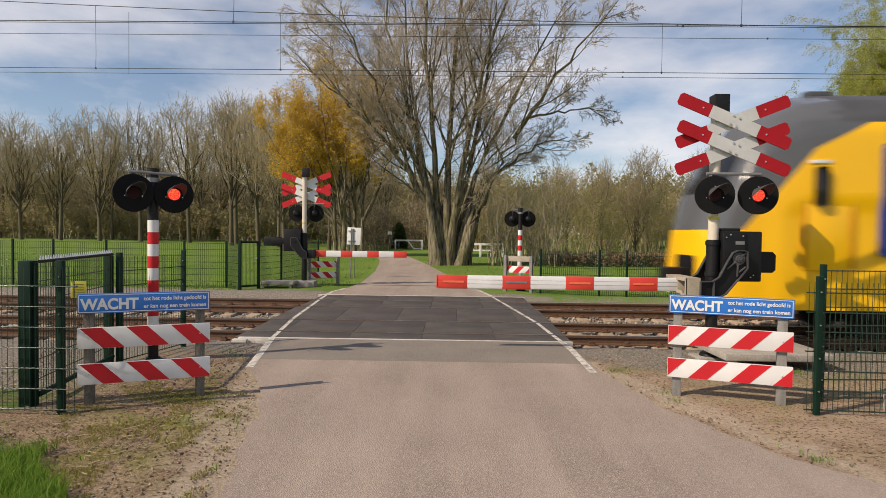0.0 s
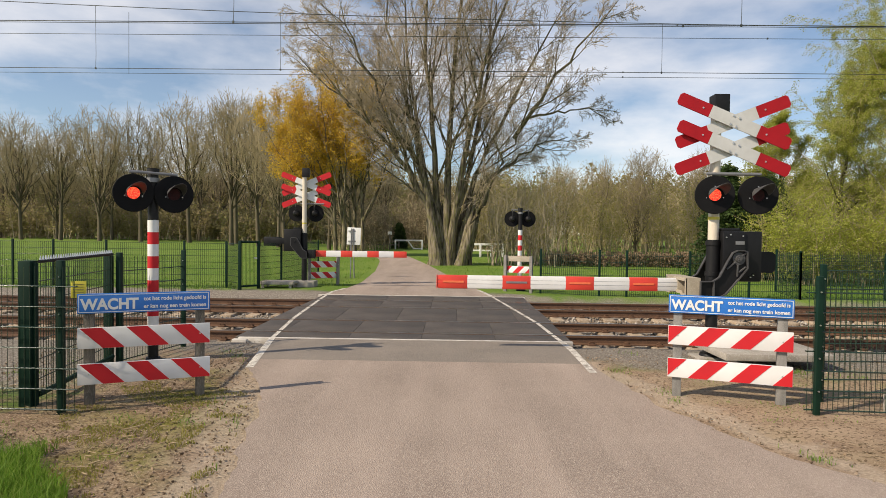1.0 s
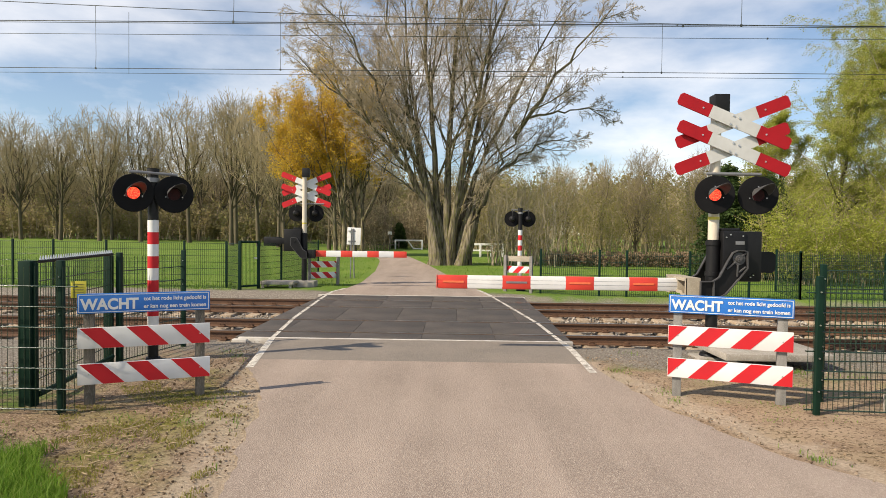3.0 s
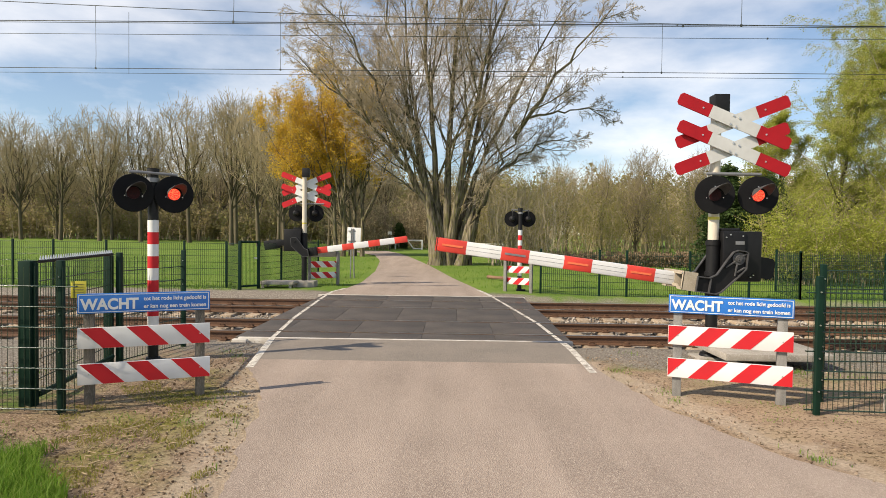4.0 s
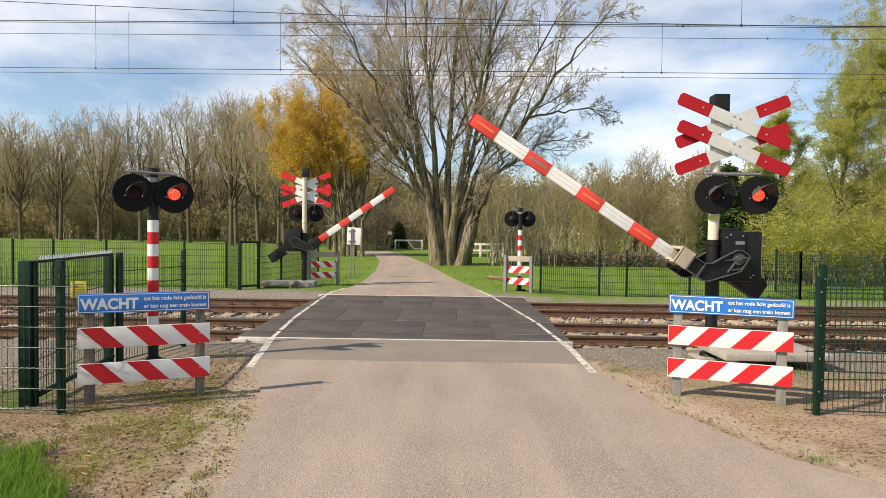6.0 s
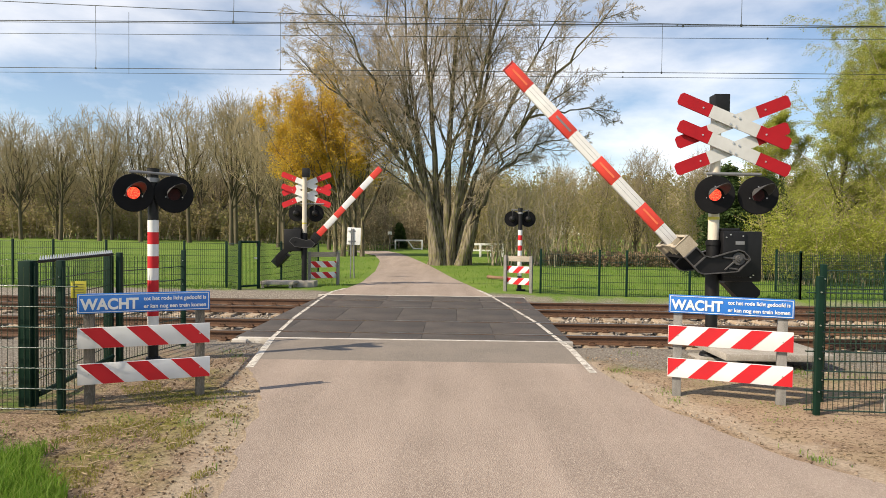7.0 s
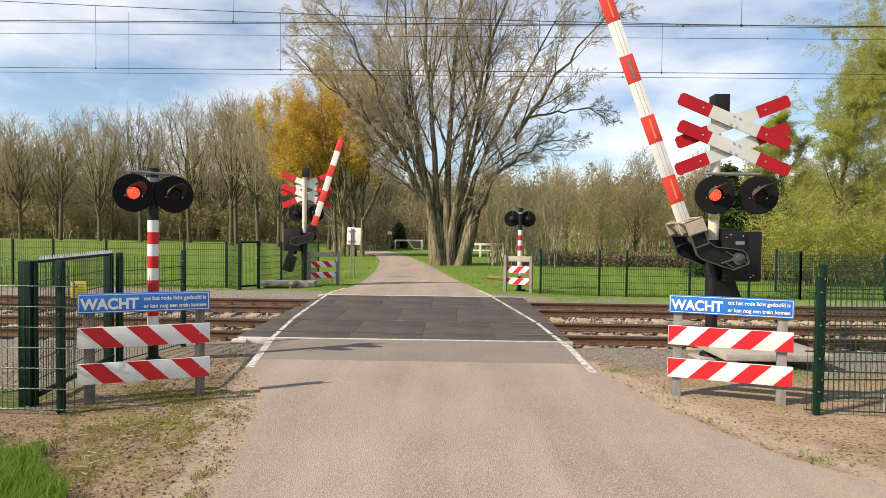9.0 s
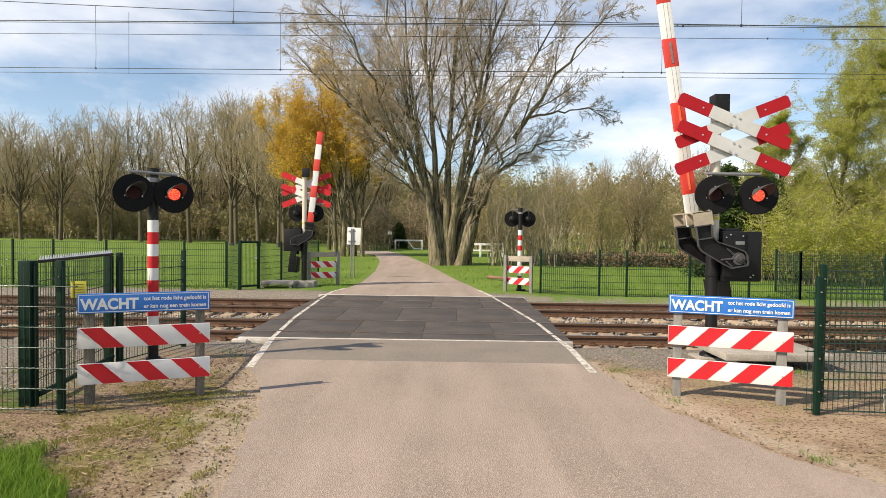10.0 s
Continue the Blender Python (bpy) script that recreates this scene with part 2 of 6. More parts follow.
# ---- building helpers ----
class Geo:
    """Boxes, tubes and plates gathered into one mesh."""

    def __init__(self):
        self.bm = bmesh.new()

    def box(self, cx, cy, cz, sx, sy, sz, bevel=0.0, m=None):
        t = Matrix.Translation((cx, cy, cz)) @ Matrix.Diagonal((sx, sy, sz, 1))
        made = bmesh.ops.create_cube(self.bm, size=1, matrix=(m or Matrix()) @ t)
        if bevel:
            es = {e for v in made["verts"] for e in v.link_edges}
            bmesh.ops.bevel(self.bm, geom=list(es), offset=bevel, segments=2, affect="EDGES", profile=0.6)
        return self

    def tube(self, a, b, ra, rb=None, n=16, cap=True):
        a, b = Vector(a), Vector(b)
        rb = ra if rb is None else rb
        q = (b - a).to_track_quat("Z", "Y").to_matrix().to_4x4()
        bmesh.ops.create_cone(self.bm, cap_ends=cap, segments=n, radius1=ra, radius2=rb, depth=(b - a).length, matrix=Matrix.Translation((a + b) / 2) @ q)
        return self

    def pipe(self, pts, r, n=8):
        for a, b in zip(pts, pts[1:]):
            self.tube(a, b, r, n=n)
        return self

    def plate(self, outline, depth, m=None, bevel=0.0):
        """An outline in x and z, thick along y."""
        m = m or Matrix()
        f = [self.bm.verts.new(m @ Vector((x, -depth / 2, z))) for x, z in outline]
        b = [self.bm.verts.new(m @ Vector((x, depth / 2, z))) for x, z in outline]
        k = len(outline)
        self.bm.faces.new(f)
        self.bm.faces.new(b[::-1])
        for i in range(k):
            self.bm.faces.new((f[i], b[i], b[(i + 1) % k], f[(i + 1) % k]))
        return self

    def ring(self, outline, inset, y0, y1, m=None):
        """A band along a closed outline in x and z, inset wide, from y0 to y1."""
        m = m or Matrix()
        k = len(outline)
        area = sum(p[0] * q[1] - q[0] * p[1] for p, q in zip(outline, outline[1:] + outline[:1]))
        inner = []
        for i in range(k):
            p, c, q = (Vector(outline[j % k]) for j in (i - 1, i, i + 1))
            n1, n2 = (c - p).normalized(), (q - c).normalized()
            n1, n2 = Vector((-n1.y, n1.x)), Vector((-n2.y, n2.x))
            n = (n1 + n2).normalized()
            d = inset / max(0.4, n.dot(n1)) * (1 if area > 0 else -1)
            inner.append((c.x + n.x * d, c.y + n.y * d))
        loops = [[self.bm.verts.new(m @ Vector((x, y, z))) for x, z in o] for o, y in ((outline, y0), (outline, y1), (inner, y1), (inner, y0))]
        for a, b in zip(loops, loops[1:] + loops[:1]):
            for i in range(k):
                self.bm.faces.new((a[i], a[(i + 1) % k], b[(i + 1) % k], b[i]))
        return self

    def mesh(self, name, material, smooth=False):
        me = bpy.data.meshes.new(name)
        bmesh.ops.recalc_face_normals(self.bm, faces=self.bm.faces[:])
        self.bm.to_mesh(me)
        self.bm.free()
        me.materials.append(material)
        if smooth:
            me.shade_smooth()
            me.set_sharp_from_angle(angle=radians(35))
        return me


def part(name, geo, material, parent, label="", at=None, smooth=True):
    me = geo.mesh(name, material, smooth) if isinstance(geo, Geo) else geo
    ob = new(name, me)
    ob.parent = parent
    if at is not None:
        ob.matrix_basis = at
    if label:
        tagged(ob, label)
    return ob


def thing(name, label, category, m, group="", kind=""):
    ob = new(name)
    ob.empty_display_size = 0.2
    ob.matrix_basis = m
    return tagged(ob, label, category, group, kind)


def solid(name, geo, material, label, category, group="", kind="", m=None, smooth=True):
    me = geo.mesh(name, material, smooth) if isinstance(geo, Geo) else geo
    ob = new(name, me)
    if m is not None:
        ob.matrix_basis = m
    return tagged(ob, label, category, group, kind)


def mesh_np(name, verts, quads, material):
    """A mesh out of arrays: vertices (n, 3) and faces (m, k)."""
    me = bpy.data.meshes.new(name)
    k = quads.shape[1]
    me.vertices.add(len(verts))
    me.vertices.foreach_set("co", verts.astype(np.float32).ravel())
    me.loops.add(quads.size)
    me.loops.foreach_set("vertex_index", quads.astype(np.int32).ravel())
    me.polygons.add(len(quads))
    me.polygons.foreach_set("loop_start", np.arange(0, quads.size, k, dtype=np.int32))
    me.update(calc_edges=True)
    me.materials.append(material)
    return me


def tubes(name, lines, sides, material, smooth=True):
    """Tapered tubes along many lines, each (points (n, 3), radii (n))."""
    vs, fs, base = [], [], 0
    by = {}
    for p, r in lines:
        by.setdefault(len(p), []).append((p, r))
    a = np.arange(sides) * 2 * np.pi / sides
    for n, group in by.items():
        P = np.array([g[0] for g in group])
        R = np.array([g[1] for g in group])
        T = np.gradient(P, axis=1)
        T /= np.linalg.norm(T, axis=2, keepdims=True) + 1e-9
        ref = np.where(np.abs(T[..., 2:3]) > 0.9, np.array([1.0, 0, 0]), np.array([0, 0, 1.0]))
        U = np.cross(T, ref)
        U /= np.linalg.norm(U, axis=2, keepdims=True) + 1e-9
        V = np.cross(T, U)
        ring = P[:, :, None, :] + R[:, :, None, None] * (np.cos(a)[None, None, :, None] * U[:, :, None, :] + np.sin(a)[None, None, :, None] * V[:, :, None, :])
        b = len(group)
        idx = base + np.arange(b * n * sides).reshape(b, n, sides)
        nx = np.roll(idx, -1, axis=2)
        q = np.stack([idx[:, :-1], nx[:, :-1], nx[:, 1:], idx[:, 1:]], axis=-1).reshape(-1, 4)
        vs.append(ring.reshape(-1, 3))
        fs.append(q)
        base += b * n * sides
    me = mesh_np(name, np.concatenate(vs), np.concatenate(fs), material)
    if smooth:
        me.polygons.foreach_set("use_smooth", np.ones(len(me.polygons), dtype=bool))
    return me


def flakes(name, pos, size, rng, material, lean=0.8, long=1.6):
    """Small four-sided leaves at the places pos, turned at random."""
    n = len(pos)
    d = rng.normal(size=(n, 3))
    d[:, 2] *= lean
    d /= np.linalg.norm(d, axis=1, keepdims=True)
    e = np.cross(d, rng.normal(size=(n, 3)))
    e /= np.linalg.norm(e, axis=1, keepdims=True)
    s = (size * rng.uniform(0.6, 1.4, n))[:, None]
    v = np.stack([pos - d * s * long / 2, pos + e * s / 2, pos + d * s * long / 2, pos - e * s / 2], axis=1).reshape(-1, 3)
    return mesh_np(name, v, np.arange(4 * n).reshape(n, 4), material)


def blades(name, base, height, width, rng, material):
    """Grass blades: bent strips of two pieces that rise from base."""
    n = len(base)
    a = rng.uniform(0, 2 * np.pi, n)
    lean = rng.uniform(0.1, 0.7, n)[:, None] * np.stack([np.cos(a), np.sin(a), np.zeros(n)], 1)
    b = rng.uniform(0, 2 * np.pi, n)
    side = np.stack([np.cos(b), np.sin(b), np.zeros(n)], 1) * (width * rng.uniform(0.6, 1.3, n))[:, None] / 2
    h = (height * rng.uniform(0.5, 1.3, n))[:, None]
    mid = base + lean * h * 0.3 + np.array([0, 0, 1.0]) * h * 0.6
    top = base + lean * h + np.array([0, 0, 1.0]) * h * 0.92
    v = np.stack([base - side, base + side, mid + side * 0.7, mid - side * 0.7, top + side * 0.1, top - side * 0.1], 1).reshape(-1, 3)
    k = np.arange(n)[:, None] * 6
    q = np.concatenate([k + np.array([[0, 1, 2, 3]]), k + np.array([[3, 2, 4, 5]])])
    return mesh_np(name, v, q, material)


def letters(text, height, material, m, width=None, bold=0.0):
    """Text as a thin mesh in its own plane, moved by m."""
    c = bpy.data.curves.new("text", "FONT")
    c.body, c.size, c.extrude, c.offset = text, height, 0.0015, height * bold
    t = bpy.data.objects.new("text", c)
    scene.collection.objects.link(t)
    bpy.context.view_layer.update()
    me = bpy.data.meshes.new_from_object(t.evaluated_get(bpy.context.evaluated_depsgraph_get()))
    bpy.data.objects.remove(t)
    xs = [v.co.x for v in me.vertices]
    k = width / (max(xs) - min(xs)) if width else 1
    me.transform(m @ Matrix.Diagonal((k, 1, 1, 1)) @ Matrix.Translation((-min(xs), 0, 0)))
    me.materials.clear()
    me.materials.append(material)
    return me


def between(table, y):
    """Straight-line reading of a short table of (y, x)."""
    return float(np.interp(y, [r[0] for r in table], [r[1] for r in table]))


def sheet(ys, left, right, z, name, material, cols=1):
    """A level strip whose two edges are given by tables."""
    me = bpy.data.meshes.new(name)
    v, f = [], []
    for y in ys:
        a, b = between(left, y), between(right, y)
        v += [(a + (b - a) * i / cols, y, z) for i in range(cols + 1)]
    for j in range(len(ys) - 1):
        for i in range(cols):
            k = j * (cols + 1) + i
            f.append((k, k + 1, k + cols + 2, k + cols + 1))
    me.from_pydata(v, [], f)
    me.materials.append(material)
    return me


# ---- ground, road and tracks ----
rng = np.random.default_rng(7)
RAILS = (10.97, 12.47, 14.68, 16.18)
ROAD_L = [(-40, -1.3), (3.4, -1.50), (4.05, -1.57), (4.73, -1.68), (5.83, -1.90), (6.9, -2.16), (7.5, -2.44), (8.0, -2.70), (10.3, -3.05)]
ROAD_R = [(-40, 4.2), (4.46, 3.25), (4.78, 2.97), (5.42, 2.58), (6.63, 2.20), (8.18, 1.97), (10.3, 1.95)]
FAR_L = [(17.5, -3.75), (19.25, -3.42), (21.9, -3.27), (28.5, -3.6), (38.7, -4.6), (48, -6.1), (56, -9.0), (62, -14.0)]
FAR_R = [(17.5, 1.25), (19.7, 0.85), (24.8, 0.0), (34, -1.28), (45.7, -3.2), (54, -4.8), (62, -7.0)]


def ground_height(x, y):
    bed = max(0.0, min(1.0, (y - 9.95) / 0.4)) * max(0.0, min(1.0, (18.1 - y) / 0.5))
    rise = 0.03 * noise.noise((x * 0.35, y * 0.35, 0)) if abs(y) < 120 else 0.0
    road = ROAD_L if y < 14 else FAR_L
    edge = min(abs(x - between(road, y)), abs(x - between(ROAD_R if y < 14 else FAR_R, y)))
    inside = between(road, y) < x < between(ROAD_R if y < 14 else FAR_R, y) and y < 62
    return -0.03 - 0.22 * bed + (0 if inside else rise * min(1, edge) + 0.02 * min(1, edge * 2))


def ground_material():
    m = bpy.data.materials.new("verge_and_meadow")
    m.use_nodes = True
    n, l = m.node_tree.nodes, m.node_tree.links
    p = n["Principled BSDF"]
    p.inputs["Roughness"].default_value, p.inputs["Specular IOR Level"].default_value = 0.95, 0.15
    tc = n.new("ShaderNodeTexCoord")
    s = n.new("ShaderNodeSeparateXYZ")
    l.new(tc.outputs["Object"], s.inputs["Vector"])

    def tex(scale, detail=5):
        t = n.new("ShaderNodeTexNoise")
        t.inputs["Scale"].default_value, t.inputs["Detail"].default_value = scale, detail
        l.new(tc.outputs["Object"], t.inputs["Vector"])
        return t.outputs["Fac"]

    def mth(op, a, b, clamp=False):
        t = n.new("ShaderNodeMath")
        t.operation, t.use_clamp = op, clamp
        for i, v in enumerate((a, b)):
            if isinstance(v, (int, float)):
                t.inputs[i].default_value = v
            else:
                l.new(v, t.inputs[i])
        return t.outputs["Value"]

    def ramp(v, a, b, c=0.0, d=1.0):
        t = n.new("ShaderNodeMapRange")
        t.interpolation_type = "SMOOTHSTEP"
        for k, q in zip(("From Min", "From Max", "To Min", "To Max"), (a, b, c, d)):
            t.inputs[k].default_value = q
        l.new(v, t.inputs["Value"])
        return t.outputs["Result"]

    def mix(f, a, b):
        t = n.new("ShaderNodeMix")
        t.data_type = "RGBA"
        l.new(f, t.inputs["Factor"])
        for k, v in (("A", a), ("B", b)):
            if isinstance(v, tuple):
                t.inputs[k].default_value = (*v, 1)
            else:
                l.new(v, t.inputs[k])
        return t.outputs["Result"]

    broad, mid, fine, grit = tex(0.35), tex(2.2, 7), tex(38), tex(120, 2)
    grass = mix(ramp(broad, 0.35, 0.65), (0.085, 0.17, 0.021), (0.14, 0.22, 0.036))
    grass = mix(ramp(fine, 0.45, 0.7), grass, (0.18, 0.22, 0.055))
    soil = mix(ramp(mid, 0.35, 0.65), (0.27, 0.187, 0.125), (0.39, 0.29, 0.20))
    soil = mix(ramp(s.outputs["X"], -2.4, -0.5, 0.5, 0.0), soil, mix(ramp(mid, 0.35, 0.65), (0.18, 0.125, 0.08), (0.30, 0.22, 0.145)))
    soil = mix(ramp(tex(24, 9), 0.53, 0.62), soil, (0.125, 0.083, 0.053))
    soil = mix(ramp(tex(55, 7), 0.56, 0.66), soil, (0.44, 0.34, 0.24))
    soil = mix(ramp(grit, 0.6, 0.75), soil, (0.46, 0.37, 0.28))
    moss = mix(ramp(fine, 0.4, 0.65), (0.15, 0.15, 0.032), (0.22, 0.19, 0.06))
    soil = mix(mth("MULTIPLY", ramp(tex(1.1, 6), 0.44, 0.60), mth("MAXIMUM", ramp(mth("ABSOLUTE", mth("ADD", s.outputs["X"], 2.5), 0), 0.2, 1.5, 0.95, 0.12), mth("MULTIPLY", ramp(s.outputs["Y"], 7.0, 7.9), 0.8))), soil, moss)
    el = mth("ADD", s.outputs["X"], mth("ADD", mth("MULTIPLY", s.outputs["Y"], 0.205), 0.72))
    er = mth("ADD", s.outputs["X"], mth("ADD", mth("MULTIPLY", s.outputs["Y"], 0.345), -4.75))
    rag = mth("MULTIPLY", mth("SUBTRACT", mid, 0.5), 0.9)
    sand = mth("MAXIMUM", ramp(mth("ABSOLUTE", mth("ADD", mth("ADD", el, rag), 0.16), 0), 0.16, 0.50, 0.9, 0.0), ramp(mth("ABSOLUTE", mth("ADD", mth("ADD", er, rag), -0.06), 0), 0.07, 0.30, 0.85, 0.0))
    soil = mix(mth("MULTIPLY", sand, 0.92), soil, mix(ramp(fine, 0.4, 0.7), (0.37, 0.295, 0.222), (0.50, 0.41, 0.315)))
    gravel = mix(ramp(fine, 0.4, 0.65), (0.15, 0.128, 0.105), (0.31, 0.28, 0.24))
    wob = mth("MULTIPLY", mth("SUBTRACT", mid, 0.5), 3.2)
    off = mth("ADD", mth("ABSOLUTE", mth("ADD", s.outputs["X"], -0.9), 0), wob)
    near = ramp(s.outputs["Y"], 9.3, 10.0, 1.0, 0.0)
    dirt = mth("MULTIPLY", ramp(off, 4.9, 5.9, 1.0, 0.0), near)
    col = mix(dirt, grass, soil)
    ygr = mth("ADD", mth("ADD", s.outputs["Y"], ramp(s.outputs["X"], 1.6, 3.4, 0.0, 0.85)), mth("MULTIPLY", wob, 0.45))
    band = mth("MULTIPLY", ramp(ygr, 8.5, 9.4), ramp(ygr, 18.2, 19.2, 1.0, 0.0))
    yard = mth("MULTIPLY", mth("MULTIPLY", ramp(s.outputs["X"], -4.7, -4.0, 1.0, 0.0), ramp(mth("ADD", s.outputs["Y"], mth("MULTIPLY", wob, 0.4)), 6.4, 7.1)), ramp(s.outputs["Y"], 9.0, 10.0, 1.0, 0.0))
    col = mix(mth("MAXIMUM", band, yard), col, gravel)
    l.new(col, p.inputs["Base Color"])
    bp = n.new("ShaderNodeBump")
    bp.inputs["Strength"].default_value, bp.inputs["Distance"].default_value = 0.8, 0.045
    clod = n.new("ShaderNodeTexNoise")
    clod.inputs["Scale"].default_value, clod.inputs["Detail"].default_value, clod.inputs["Roughness"].default_value = 11, 9, 0.72
    l.new(tc.outputs["Object"], clod.inputs["Vector"])
    l.new(clod.outputs["Fac"], bp.inputs["Height"])
    l.new(bp.outputs["Normal"], p.inputs["Normal"])
    return m


def build_ground():
    xs = np.concatenate([[-1500, -600, -250, -120, -70], np.arange(-45, -8, 1.5), np.arange(-8, 8, 0.25), np.arange(8, 46, 1.5), [70, 120, 250, 600, 1500]])
    ys = np.concatenate([[-1500, -500, -150, -50, -20, -5], np.arange(0, 20, 0.25), np.arange(20, 70, 1.5), [80, 95, 120, 160, 240, 500, 1000, 2500]])
    v = [(x, y, ground_height(float(x), float(y))) for y in ys for x in xs]
    k = len(xs)
    f = [(j * k + i, j * k + i + 1, (j + 1) * k + i + 1, (j + 1) * k + i) for j in range(len(ys) - 1) for i in range(k - 1)]
    me = bpy.data.meshes.new("ground")
    me.from_pydata(v, [], f)
    me.materials.append(ground_material())
    me.shade_smooth()
    tagged(new("ground", me), "flat verge of bare soil and gravel with green meadow", "ground", kind="structure")


def build_road():
    ys = [-40, -20, -5, 0, 2] + list(np.arange(2.1, 8.5, 0.1)) + [8.55]
    rag_l = [(y, x + (0.11 * noise.noise((y * 2.1, 3, 0)) + 0.05 * noise.noise((y * 7, 1, 0)) if 2 < y < 7.9 else 0)) for y, x in ((q, between(ROAD_L, q)) for q in list(np.arange(-40, 2, 4)) + list(np.arange(2, 8.6, 0.1)))]
    rag_r = [(y, x + (0.10 * noise.noise((y * 2.1, 8, 0)) + 0.05 * noise.noise((y * 7, 6, 0)) if 2 < y < 7.9 else 0)) for y, x in ((q, between(ROAD_R, q)) for q in list(np.arange(-40, 2, 4)) + list(np.arange(2, 8.6, 0.1)))]
    near = new("road", sheet(ys, rag_l, rag_r, 0.0, "road", ASPHALT, 6))
    tagged(near, "worn pinkish asphalt lane with gritty surface", "road", kind="structure")
    ys = list(np.arange(8.55, 10.2, 0.3)) + [10.24]
    tagged(new("road_approach", sheet(ys, ROAD_L, [(y, x - 0.02) for y, x in ROAD_R], 0.0, "road_approach", ASPHALT_DARK, 4)), "darker asphalt patch before the crossing deck", "road", kind="structure")
    ys = list(np.arange(17.58, 30, 0.8)) + list(np.arange(30, 62, 2))
    tagged(new("road_beyond", sheet(ys, FAR_L, FAR_R, 0.0, "road_beyond", ASPHALT, 4)), "narrow asphalt lane that bends away among trees", "road", kind="structure")


def stripe(name, pts, width, z):
    """A painted line along points, width across."""
    v, f = [], []
    for i, (x, y) in enumerate(pts):
        a, b = pts[max(0, i - 1)], pts[min(len(pts) - 1, i + 1)]
        d = Vector((b[0] - a[0], b[1] - a[1])).normalized()
        v += [(x - d.y * width / 2, y + d.x * width / 2, z), (x + d.y * width / 2, y - d.x * width / 2, z)]
        if i:
            f.append((2 * i - 2, 2 * i - 1, 2 * i + 1, 2 * i))
    me = bpy.data.meshes.new(name)
    me.from_pydata(v, [], f)
    me.materials.append(ROAD_WHITE)
    return tagged(new(name, me), "worn white painted road edge line", "road marking", "road markings", "structure")


def build_markings():
    left = [(7.92, -2.66), (9.55, -2.92), (10.2, -3.03), (12.67, -3.30), (15.6, -3.49), (17.8, -3.62), (18.6, -3.60), (19.3, -3.45)]
    right = [(8.17, 1.87), (9.7, 1.89), (10.7, 1.83), (12.4, 1.74), (14.85, 1.46), (16.9, 1.22), (18.3, 1.05), (19.7, 0.80)]
    for table in (left, right):
        stripe("edge_line", [(between(table, y), y) for y in np.arange(8.0, 10.2, 0.35)] + [(between(table, 10.22), 10.22)], 0.105, 0.004)
        for a, b in ((10.34, 10.93), (11.05, 12.39), (12.54, 13.5), (13.58, 14.61), (14.76, 16.10), (16.25, 17.44)):
            stripe("edge_line", [(between(table, y), y) for y in np.linspace(a, b, 4)], 0.075, 0.005)
        stripe("edge_line", [(between(table, y), y) for y in np.linspace(17.62, 19.5, 7)], 0.11, 0.004)


def build_deck():
    deck = thing("crossing_deck", "dark rubber level-crossing deck panels between the rails", "crossing deck", Matrix(), kind="structure")
    half = [-3.70, -3.06, -1.79, -0.52, 0.76, 2.04]
    off = [-3.74, -2.43, -1.16, 0.11, 1.38, 2.06]
    rows = ((10.335, 10.91, half), (11.04, 12.40, half), (12.53, 14.62, off), (14.75, 16.11, half), (16.24, 17.45, half))
    for y0, y1, xs in rows:
        for a, b in zip(xs, xs[1:]):
            g = Geo().box(0, 0, -0.08, b - a - 0.005, y1 - y0 - 0.004, 0.16, 0.004)
            part("panel", g, RUBBER, deck, at=Matrix.Translation(((a + b) / 2, (y0 + y1) / 2, random.uniform(-0.001, 0.0))))
    for y in RAILS:
        part("flange_groove", Geo().box(-0.83, y, -0.13, 5.74, 0.14, 0.12), GROOVE, deck)
    for y, a, b in ((10.29, -3.62, 2.05), (17.51, -3.85, 2.1)):
        part("edge_strip", Geo().box((a + b) / 2, y, -0.06, b - a, 0.07, 0.13, 0.01), STEEL_EDGE, deck, "whitish worn edge strip")
    part("end_block", Geo().box(-3.57, 10.19, -0.08, 0.26, 0.11, 0.14, 0.03), STEEL_EDGE, deck, "white painted end block")


